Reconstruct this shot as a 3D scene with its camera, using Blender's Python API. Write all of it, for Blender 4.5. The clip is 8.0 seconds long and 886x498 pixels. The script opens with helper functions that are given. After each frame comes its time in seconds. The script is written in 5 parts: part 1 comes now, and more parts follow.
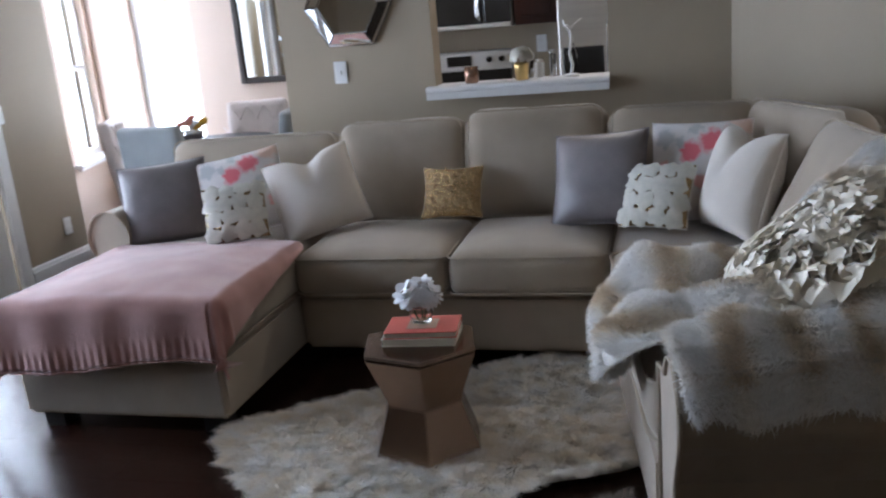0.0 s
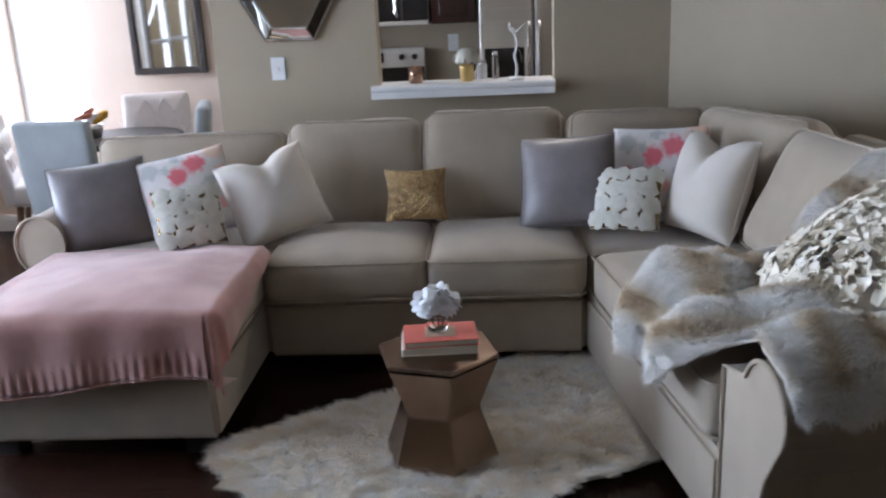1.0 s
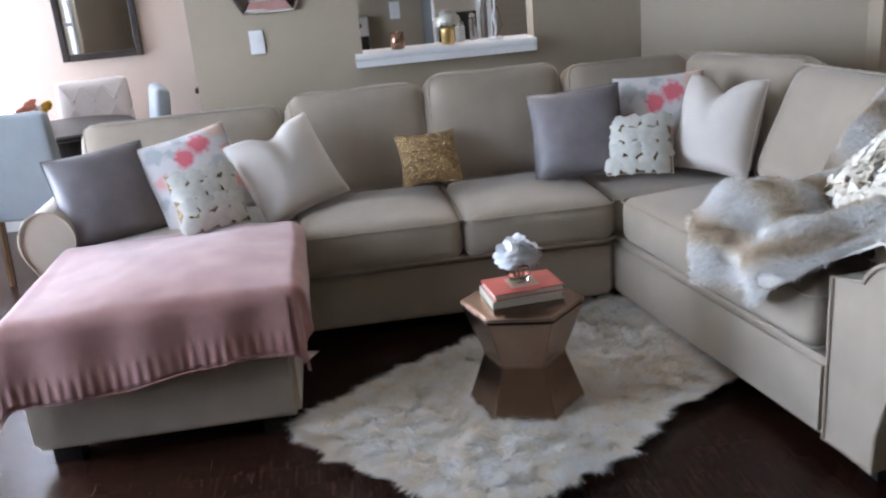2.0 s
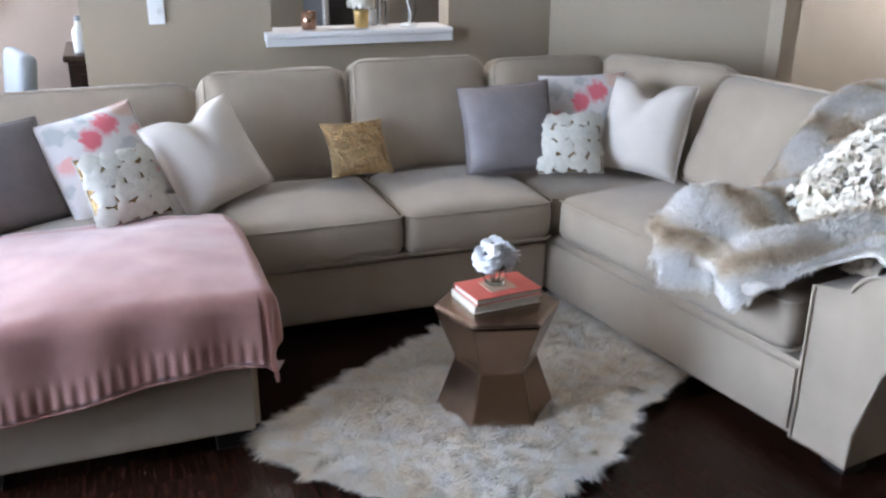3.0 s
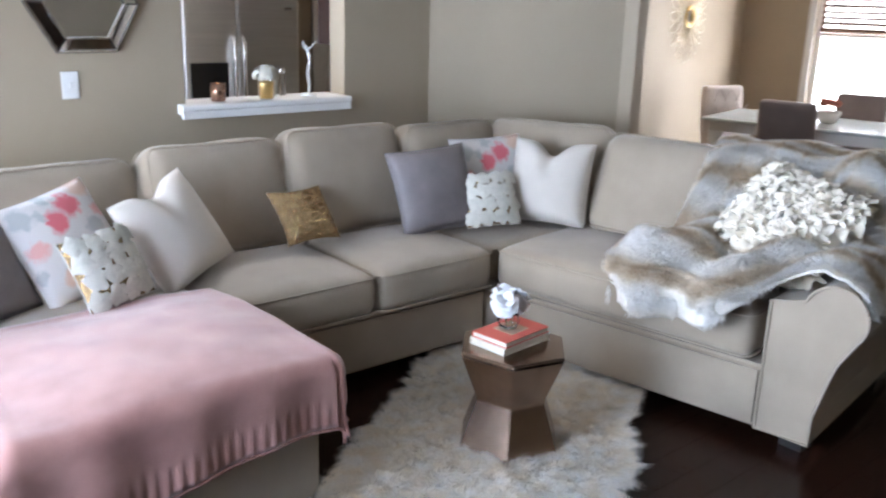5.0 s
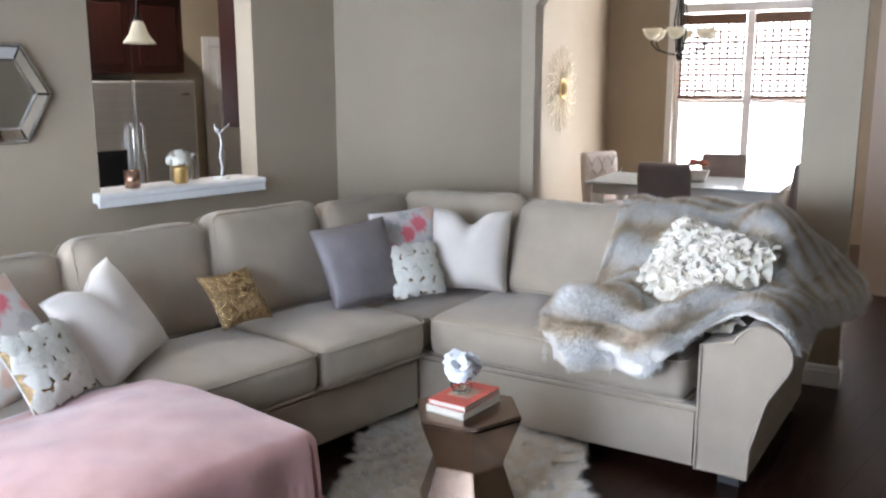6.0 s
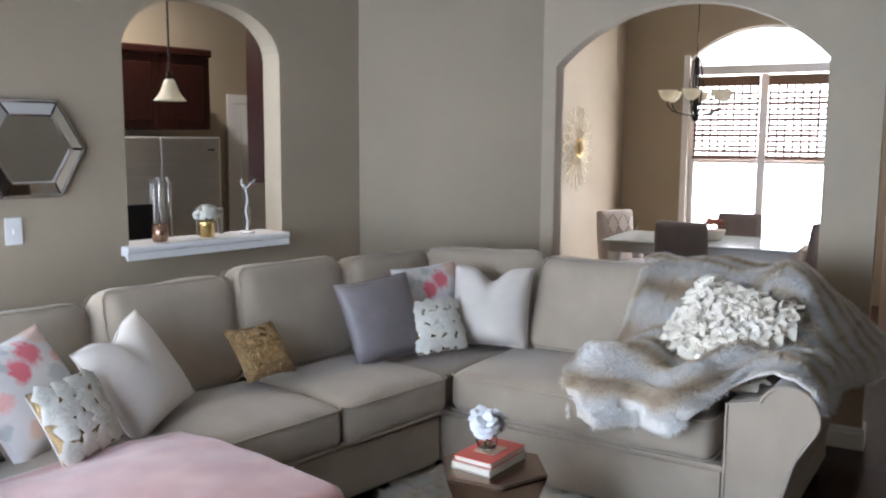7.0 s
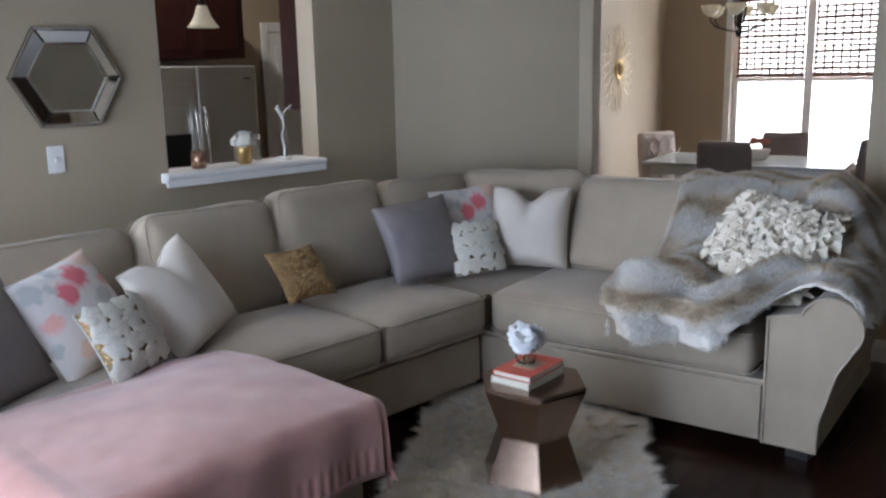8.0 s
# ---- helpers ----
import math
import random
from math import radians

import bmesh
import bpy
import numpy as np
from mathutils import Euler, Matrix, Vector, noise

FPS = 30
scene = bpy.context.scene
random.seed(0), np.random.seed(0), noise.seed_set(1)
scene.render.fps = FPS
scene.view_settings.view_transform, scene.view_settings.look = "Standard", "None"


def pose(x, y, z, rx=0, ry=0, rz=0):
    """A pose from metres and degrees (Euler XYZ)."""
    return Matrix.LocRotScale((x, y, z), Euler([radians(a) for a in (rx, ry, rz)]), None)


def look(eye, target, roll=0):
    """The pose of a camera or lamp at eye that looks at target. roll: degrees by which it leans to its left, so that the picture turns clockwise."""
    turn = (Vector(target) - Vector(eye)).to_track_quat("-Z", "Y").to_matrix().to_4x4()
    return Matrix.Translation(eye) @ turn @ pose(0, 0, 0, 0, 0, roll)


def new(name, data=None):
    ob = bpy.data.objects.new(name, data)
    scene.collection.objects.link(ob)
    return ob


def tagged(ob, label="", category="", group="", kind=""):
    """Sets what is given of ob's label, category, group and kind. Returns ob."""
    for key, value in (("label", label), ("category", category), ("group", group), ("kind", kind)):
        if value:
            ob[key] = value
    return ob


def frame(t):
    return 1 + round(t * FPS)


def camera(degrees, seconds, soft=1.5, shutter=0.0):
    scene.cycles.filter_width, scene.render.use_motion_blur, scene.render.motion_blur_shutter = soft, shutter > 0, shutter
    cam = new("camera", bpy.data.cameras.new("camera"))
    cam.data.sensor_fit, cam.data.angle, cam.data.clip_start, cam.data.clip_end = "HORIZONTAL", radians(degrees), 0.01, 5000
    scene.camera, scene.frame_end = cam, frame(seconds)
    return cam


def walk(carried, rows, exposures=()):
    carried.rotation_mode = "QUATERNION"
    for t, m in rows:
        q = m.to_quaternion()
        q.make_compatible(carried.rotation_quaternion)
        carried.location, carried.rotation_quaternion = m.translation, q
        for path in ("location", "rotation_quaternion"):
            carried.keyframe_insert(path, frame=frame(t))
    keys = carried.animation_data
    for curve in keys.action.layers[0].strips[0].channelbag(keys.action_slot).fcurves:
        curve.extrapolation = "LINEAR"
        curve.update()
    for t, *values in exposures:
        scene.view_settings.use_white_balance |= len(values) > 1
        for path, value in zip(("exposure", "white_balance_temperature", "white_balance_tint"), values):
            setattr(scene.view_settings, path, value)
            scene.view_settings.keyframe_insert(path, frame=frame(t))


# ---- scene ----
cam = camera(54.0, 8.0, soft=2.2, shutter=0.5)
PATH = [
    (0, (0.433, -0.569, 1.474), (-0.076, 1.294, 0.955), -5.1),
    (0.5, (0.165, -0.591, 1.492), (-0.149, 1.31, 0.956), -3.0),
    (1, (-0.209, -0.619, 1.555), (-0.318, 1.297, 0.992), -2.6),
    (1.5, (-0.619, -0.676, 1.561), (-0.525, 1.236, 0.983), -3.6),
    (1.7, (-0.753, -0.681, 1.541), (-0.611, 1.22, 0.938), -4.4),
    (2.8, (-1.409, -0.389, 1.572), (-0.856, 1.408, 0.892), -1.0),
    (3, (-1.499, -0.346, 1.59), (-0.836, 1.408, 0.894), 0.4),
    (3.5, (-1.824, -0.255, 1.586), (-1.052, 1.436, 0.848), -3.3),
    (4, (-2.087, -0.16, 1.599), (-1.239, 1.509, 0.894), -1.0),
    (4.2, (-2.166, -0.117, 1.594), (-1.226, 1.53, 0.959), -0.3),
    (5.3, (-2.632, 0.051, 1.63), (-1.271, 1.416, 1.097), 0.3),
    (5.5, (-2.682, 0.1, 1.606), (-1.258, 1.415, 1.111), -1.2),
    (6, (-2.79, 0.154, 1.614), (-1.291, 1.423, 1.235), -0.1),
    (6.5, (-2.859, 0.193, 1.608), (-1.344, 1.468, 1.324), 0.4),
    (7, (-2.857, 0.183, 1.617), (-1.357, 1.482, 1.366), 0.4),
    (7.5, (-2.863, 0.179, 1.593), (-1.398, 1.502, 1.269), -1.1),
    (8, (-2.848, 0.167, 1.557), (-1.431, 1.52, 1.156), -1.2),
]
EXPOSURES = [(0, -0.76, 6140, 14), (1, -0.53, 6140, 14), (1.7, -0.33, 6140, 14), (3, -0.03, 6080, 14), (4.2, -0.03, 6080, 14), (5.5, -0.06, 6180, 13), (6.5, -0.26, 6270, 13), (7.3, -0.60, 6250, 13), (8, -0.93, 6180, 13)]
walk(cam, [(t, look(eye, target, roll)) for t, eye, target, roll in PATH], EXPOSURES)

# ---- world and light ----
world = bpy.data.worlds.new("world")
scene.world = world
world.use_nodes = True
wn = world.node_tree
sky = wn.nodes.new("ShaderNodeTexSky")
sky.sky_type = 'NISHITA'
sky.sun_disc = False
sky.sun_elevation, sky.sun_rotation = radians(40), radians(250)
wn.links.new(sky.outputs[0], wn.nodes["Background"].inputs[0])
wn.nodes["Background"].inputs[1].default_value = 0.12


def window_lamp(name, centre, normal, w, h, power, colour, spread=180):
    d = bpy.data.lights.new(name, 'AREA')
    d.shape, d.size, d.size_y, d.energy, d.color, d.spread = 'RECTANGLE', w, h, power, colour, radians(spread)
    ob = new(name, d)
    ob.matrix_world = look(centre, tuple(Vector(centre) + Vector(normal)))
    return ob


SKY = (0.72, 0.84, 1.0)
WARM = (1.0, 0.93, 0.84)

# ---- materials ----


def material(name, colour, rough=0.6, metal=0.0, scale=8.0, vary=0.12, fine=180.0, bump=0.15, sheen=0.0, stretch=(1, 1, 1), coat=0.0, second=None, depth=0.002):
    """A node material: two scales of colour variation and a fine relief."""
    m = bpy.data.materials.new(name)
    m.use_nodes = True
    nt = m.node_tree
    b = nt.nodes["Principled BSDF"]
    tc = nt.nodes.new("ShaderNodeTexCoord")
    mp = nt.nodes.new("ShaderNodeMapping")
    mp.inputs["Scale"].default_value = stretch
    nt.links.new(tc.outputs["Object"], mp.inputs[0])
    n1 = nt.nodes.new("ShaderNodeTexNoise")
    n1.inputs["Scale"].default_value, n1.inputs["Detail"].default_value = scale, 4
    n2 = nt.nodes.new("ShaderNodeTexNoise")
    n2.inputs["Scale"].default_value, n2.inputs["Detail"].default_value = fine, 2
    for n in (n1, n2):
        nt.links.new(mp.outputs[0], n.inputs["Vector"])
    ramp = nt.nodes.new("ShaderNodeValToRGB")
    c2 = second or colour
    ramp.color_ramp.elements[0].position, ramp.color_ramp.elements[1].position = 0.3, 0.7
    ramp.color_ramp.elements[0].color = (*[c * (1 - vary) for c in colour], 1)
    ramp.color_ramp.elements[1].color = (*[min(1, c * (1 + vary)) for c in c2], 1)
    nt.links.new(n1.outputs[0], ramp.inputs[0])
    mix = nt.nodes.new("ShaderNodeMix")
    mix.data_type, mix.blend_type = 'RGBA', 'MULTIPLY'
    mix.inputs["Factor"].default_value = min(1.0, vary * 2)
    nt.links.new(ramp.outputs[0], mix.inputs["A"])
    nt.links.new(n2.outputs[0], mix.inputs["B"])
    nt.links.new(mix.outputs["Result"], b.inputs["Base Color"])
    b.inputs["Roughness"].default_value, b.inputs["Metallic"].default_value = rough, metal
    b.inputs["Sheen Weight"].default_value, b.inputs["Coat Weight"].default_value = sheen, coat
    bp = nt.nodes.new("ShaderNodeBump")
    bp.inputs["Strength"].default_value, bp.inputs["Distance"].default_value = bump, depth
    nt.links.new(n2.outputs[0], bp.inputs["Height"])
    nt.links.new(bp.outputs[0], b.inputs["Normal"])
    return m


def glass_material(name, colour=(1, 1, 1), rough=0.02):
    m = bpy.data.materials.new(name)
    m.use_nodes = True
    b = m.node_tree.nodes["Principled BSDF"]
    b.inputs["Base Color"].default_value = (*colour, 1)
    b.inputs["Roughness"].default_value, b.inputs["Transmission Weight"].default_value = rough, 1.0
    b.inputs["IOR"].default_value = 1.45
    return m


def glow_material(name, colour, strength):
    m = bpy.data.materials.new(name)
    m.use_nodes = True
    b = m.node_tree.nodes["Principled BSDF"]
    b.inputs["Base Color"].default_value = (*colour, 1)
    b.inputs["Emission Color"].default_value = (*colour, 1)
    b.inputs["Emission Strength"].default_value = strength
    b.inputs["Roughness"].default_value = 0.4
    return m


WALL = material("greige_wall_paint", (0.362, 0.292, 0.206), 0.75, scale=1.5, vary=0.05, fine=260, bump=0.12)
# same finish as the greige wall, in a lighter peach tone
WALL_NOOK = material("light_peach_wall", (0.60, 0.47, 0.38), 0.75, scale=1.5, vary=0.05, fine=260, bump=0.12)
CEIL = material("ceiling_paint", (0.58, 0.56, 0.52), 0.85, scale=3, vary=0.04, fine=150, bump=0.3)
TRIM = material("white_trim_paint", (0.78, 0.77, 0.75), 0.4, scale=4, vary=0.04, fine=90, bump=0.05)
FLOOR = material("dark_wood_floor", (0.026, 0.0082, 0.0052), 0.27, scale=7, vary=0.45, fine=60, bump=0.12, stretch=(10, 0.8, 1), second=(0.045, 0.017, 0.010))
FLOOR_NOOK = material("light_floor_tile", (0.55, 0.50, 0.44), 0.35, scale=5, vary=0.1, fine=60, bump=0.1)
FABRIC = material("beige_linen_weave", (0.385, 0.306, 0.224), 0.85, scale=5, vary=0.09, fine=700, bump=0.45, sheen=0.25)
PIPING = material("beige_piping", (0.40, 0.322, 0.24), 0.85, scale=8, vary=0.08, fine=700, bump=0.3)
SEAM = material("dark_seam", (0.05, 0.045, 0.04), 0.9)
FOOT = material("black_foot_wood", (0.012, 0.010, 0.009), 0.4, scale=12)
PINK = material("dusty_pink_knit", (0.43, 0.190, 0.155), 0.9, scale=7, vary=0.10, fine=420, bump=0.5, sheen=0.45, second=(0.48, 0.240, 0.198))
WHITE_FAB = material("cream_white_cotton", (0.66, 0.585, 0.505), 0.85, scale=6, vary=0.05, fine=600, bump=0.35, sheen=0.2)
LEATHER = material("taupe_grey_leather", (0.205, 0.175, 0.17), 0.38, scale=9, vary=0.14, fine=240, bump=0.35)
BRONZE = material("bronze_metal", (0.30, 0.205, 0.150), 0.24, metal=1.0, scale=3, vary=0.10, fine=40, bump=0.05)
CORAL = material("coral_book_cloth", (0.66, 0.125, 0.085), 0.6, scale=12, vary=0.08)
PAPER = material("cream_paper", (0.72, 0.66, 0.55), 0.8, scale=10, vary=0.05, fine=300, stretch=(1, 1, 14))
PATCH = material("tan_label", (0.62, 0.42, 0.28), 0.7, scale=14, vary=0.1)
GLASS = glass_material("clear_glass")
WATER = glass_material("smoky_glass", (0.9, 0.88, 0.84))
PETAL = material("white_petal", (0.88, 0.87, 0.87), 0.7, scale=14, vary=0.06, sheen=0.3)
STEM = material("green_stem", (0.08, 0.14, 0.04), 0.6)
CHERRY = material("cherry_cabinet_wood", (0.034, 0.0075, 0.0045), 0.35, scale=6, vary=0.3, fine=60, stretch=(8, 8, 0.8), coat=0.3, bump=0.06)
STEEL = material("brushed_steel", (0.74, 0.73, 0.70), 0.42, metal=1.0, scale=4, vary=0.06, fine=240, stretch=(0.5, 0.5, 14), bump=0.05)
BLACK = material("black_gloss", (0.012, 0.012, 0.013), 0.15, scale=6)
CHROME = material("chrome", (0.8, 0.8, 0.8), 0.12, metal=1.0, vary=0.04, bump=0.02)
CHAMPAGNE = material("champagne_wire", (0.78, 0.68, 0.50), 0.4, metal=0.6)
GOLD = material("gold_metal", (0.74, 0.52, 0.22), 0.3, metal=1.0, scale=20, vary=0.12, fine=90, bump=0.2)
MIRROR = material("mirror_silver", (0.80, 0.80, 0.79), 0.03, metal=1.0, vary=0.02, bump=0.0)
DARKFRAME = material("dark_brown_frame", (0.035, 0.022, 0.017), 0.4, scale=14, vary=0.3)
CHAIR_GREY = material("blue_grey_chair_linen", (0.27, 0.29, 0.30), 0.85, scale=6, vary=0.07, fine=600, bump=0.4, sheen=0.2)
CHAIR_BEIGE = material("blush_tufted_linen", (0.66, 0.58, 0.54), 0.85, scale=6, vary=0.07, fine=600, bump=0.4, sheen=0.2)
CHAIR_TAUPE = material("taupe_chair_fabric", (0.20, 0.155, 0.14), 0.85, scale=6, vary=0.1, fine=600, bump=0.4, sheen=0.2)
LEGWOOD = material("oak_leg_wood", (0.20, 0.105, 0.05), 0.45, scale=14, vary=0.25, stretch=(5, 5, 0.8))
FLOOR.node_tree.nodes["Principled BSDF"].inputs["Specular IOR Level"].default_value = 0.2
BLIND = material("bamboo_slat", (0.24, 0.12, 0.06), 0.6, scale=14, vary=0.35, stretch=(1, 6, 6))
IRON = material("dark_bronze_iron", (0.035, 0.027, 0.022), 0.4, metal=0.7)
SHADE = glow_material("cream_lamp_glass", (0.88, 0.78, 0.56), 0.10)
CANDLE = glow_material("candle_flame", (1.0, 0.42, 0.10), 9.0)
COPPER_GLASS = material("mercury_copper_glass", (0.60, 0.36, 0.25), 0.25, metal=0.8, scale=55, vary=0.4, fine=120, bump=0.4)
PLASTER = material("white_plaster", (0.76, 0.75, 0.72), 0.5, scale=12, vary=0.06)
COUNTER = material("dark_counter", (0.10, 0.06, 0.04), 0.25, scale=40, vary=0.4)
SEQUIN_GOLD = material("gold_sequins", (0.70, 0.50, 0.27), 0.27, metal=1.0, scale=260, vary=0.12, fine=420, bump=1.0, depth=0.004)
SATIN = material("ivory_satin", (0.90, 0.80, 0.65), 0.36, scale=14, vary=0.06, fine=200, bump=0.1, sheen=0.3)
MARBLE = material("glass_table_top", (0.62, 0.68, 0.68), 0.12, scale=3, vary=0.08)
ORANGE_WOOD = material("warm_wood_panel", (0.42, 0.19, 0.08), 0.45, scale=6, vary=0.2, stretch=(6, 6, 0.8))


def fur_material(name, ramp_stops, scale, rough=0.8, stretch=(1, 1, 1), offset=(0, 0, 0), detail=2.0, banded=False):
    """Hair: colour varies in soft bands over the pelt and a little from hair to hair; light shines through the thin hairs."""
    m = bpy.data.materials.new(name)
    m.use_nodes = True
    nt = m.node_tree
    b = nt.nodes["Principled BSDF"]
    tc = nt.nodes.new("ShaderNodeTexCoord")
    mp = nt.nodes.new("ShaderNodeMapping")
    mp.inputs["Scale"].default_value, mp.inputs["Location"].default_value = stretch, offset
    nt.links.new(tc.outputs["Object"], mp.inputs[0])
    n1 = nt.nodes.new("ShaderNodeTexNoise")
    n1.inputs["Scale"].default_value, n1.inputs["Detail"].default_value = scale, detail
    nt.links.new(mp.outputs[0], n1.inputs["Vector"])
    ramp = nt.nodes.new("ShaderNodeValToRGB")
    e = ramp.color_ramp.elements
    e[0].position, e[0].color = ramp_stops[0][0], (*ramp_stops[0][1], 1)
    e[1].position, e[1].color = ramp_stops[-1][0], (*ramp_stops[-1][1], 1)
    for p, c in ramp_stops[1:-1]:
        e.new(p).color = (*c, 1)
    if banded:
        at = nt.nodes.new("ShaderNodeAttribute")
        at.attribute_name = "band"
        mx = nt.nodes.new("ShaderNodeMath")
        mx.operation = 'MULTIPLY_ADD'
        mx.inputs[1].default_value = 0.45
        nt.links.new(n1.outputs[0], mx.inputs[0])
        nt.links.new(at.outputs["Fac"], mx.inputs[2])
        nt.links.new(mx.outputs[0], ramp.inputs[0])
    else:
        nt.links.new(n1.outputs[0], ramp.inputs[0])
    geo = nt.nodes.new("ShaderNodeNewGeometry")
    mul = nt.nodes.new("ShaderNodeMapRange")
    mul.inputs["To Min"].default_value, mul.inputs["To Max"].default_value = 0.88, 1.06
    nt.links.new(geo.outputs["Random Per Island"], mul.inputs["Value"])
    mix = nt.nodes.new("ShaderNodeVectorMath")
    mix.operation = 'SCALE'
    nt.links.new(ramp.outputs[0], mix.inputs[0])
    nt.links.new(mul.outputs[0], mix.inputs["Scale"])
    nt.links.new(mix.outputs[0], b.inputs["Base Color"])
    b.inputs["Roughness"].default_value = rough
    thin = nt.nodes.new("ShaderNodeBsdfTranslucent")
    nt.links.new(mix.outputs[0], thin.inputs["Color"])
    both = nt.nodes.new("ShaderNodeMixShader")
    both.inputs[0].default_value = 0.45
    nt.links.new(b.outputs[0], both.inputs[1])
    nt.links.new(thin.outputs[0], both.inputs[2])
    nt.links.new(both.outputs[0], nt.nodes["Material Output"].inputs["Surface"])
    return m


FUR_RUG = fur_material("ivory_sheepskin_fur", [(0.3, (0.93, 0.83, 0.69)), (0.5, (0.96, 0.90, 0.81)), (0.7, (0.97, 0.95, 0.92))], 14)
FUR_THROW = fur_material("tan_white_faux_fur", [(0.26, (0.64, 0.51, 0.36)), (0.42, (0.82, 0.72, 0.58)), (0.58, (0.91, 0.86, 0.79)), (0.9, (0.95, 0.93, 0.90))], 11, banded=True)
BACKING = material("fur_backing", (0.84, 0.77, 0.68), 0.95, scale=20, vary=0.15)


# ---- building helpers ----


def part(name, bm, mat, parent=None, label="", smooth=False):
    """Link a bmesh as one mesh object, under a parent if there is one."""
    me = bpy.data.meshes.new(name)
    bm.to_mesh(me)
    bm.free()
    me.materials.append(mat)
    if smooth:
        me.polygons.foreach_set("use_smooth", [True] * len(me.polygons))
    ob = new(name, me)
    if parent:
        ob.parent = parent
    if label:
        tagged(ob, label)
    return ob


def thing(name, m, label, category, group="", kind=""):
    ob = new(name)
    ob.empty_display_size = 0.05
    ob.matrix_world = m
    return tagged(ob, label, category, group, kind)


def box(x0, y0, z0, x1, y1, z1, bev=0.0, seg=2, bm=None):
    bm = bm or bmesh.new()
    vs = bmesh.ops.create_cube(bm, size=1)["verts"]
    for v in vs:
        v.co = Vector(((x0 + x1) / 2 + v.co.x * (x1 - x0), (y0 + y1) / 2 + v.co.y * (y1 - y0), (z0 + z1) / 2 + v.co.z * (z1 - z0)))
    if bev:
        es = list({e for v in vs for e in v.link_edges})
        bmesh.ops.bevel(bm, geom=es, offset=bev, segments=seg, profile=0.5, affect='EDGES')
    return bm


def prism(outline, depth, axis="z", base=0.0, bm=None, bev=0.0):
    """A polygon pushed out along an axis; the outline's pairs are the other two axes in order."""
    bm = bm or bmesh.new()

    def at(p, d):
        return {"z": (p[0], p[1], d), "y": (p[0], d, p[1]), "x": (d, p[0], p[1])}[axis]
    a = [bm.verts.new(at(p, base)) for p in outline]
    b = [bm.verts.new(at(p, base + depth)) for p in outline]
    n = len(a)
    fs = [bm.faces.new(a), bm.faces.new(b[::-1])]
    fs += [bm.faces.new((a[i], b[i], b[(i + 1) % n], a[(i + 1) % n])) for i in range(n)]
    bmesh.ops.recalc_face_normals(bm, faces=fs)
    if bev:
        es = [e for f in fs[:2] for e in f.edges]
        bmesh.ops.bevel(bm, geom=list(set(es)), offset=bev, segments=2, affect='EDGES')
    return bm


def lathe(profile, n=24, bm=None, centre=(0, 0, 0)):
    """A profile of (radius, height) turned about z."""
    bm = bm or bmesh.new()
    cx, cy, cz = centre
    rings = [[bm.verts.new((cx + r * math.cos(2 * math.pi * i / n), cy + r * math.sin(2 * math.pi * i / n), cz + z)) for i in range(n)] for r, z in profile]
    for a, b in zip(rings, rings[1:]):
        for i in range(n):
            bm.faces.new((a[i], a[(i + 1) % n], b[(i + 1) % n], b[i]))
    for ring, flip in ((rings[0], True), (rings[-1], False)):
        if profile[0 if flip else -1][0] > 1e-4:
            bm.faces.new(ring[::-1] if flip else ring)
    bmesh.ops.remove_doubles(bm, verts=bm.verts, dist=1e-6)
    bmesh.ops.recalc_face_normals(bm, faces=bm.faces)
    return bm


def tube(points, radius, n=8, closed=False, bm=None):
    """A round bar along points; radius may be a number or a list."""
    bm = bm or bmesh.new()
    pts = [Vector(p) for p in points]
    k = len(pts)
    rings = []
    up = Vector((0.13, 0.21, 0.97))
    for i, p in enumerate(pts):
        t = (pts[(i + 1) % k] - pts[i - 1]) if closed else (pts[min(i + 1, k - 1)] - pts[max(i - 1, 0)])
        t.normalize()
        a = t.cross(up if abs(t.dot(up)) < 0.95 else Vector((1, 0, 0))).normalized()
        b = t.cross(a)
        r = radius[i] if isinstance(radius, (list, tuple)) else radius
        rings.append([bm.verts.new(p + (a * math.cos(2 * math.pi * j / n) + b * math.sin(2 * math.pi * j / n)) * r) for j in range(n)])
    for i in range(k if closed else k - 1):
        a, b = rings[i], rings[(i + 1) % k]
        for j in range(n):
            bm.faces.new((a[j], a[(j + 1) % n], b[(j + 1) % n], b[j]))
    if not closed:
        bm.faces.new(rings[0][::-1])
        bm.faces.new(rings[-1])
    bmesh.ops.recalc_face_normals(bm, faces=bm.faces)
    return bm


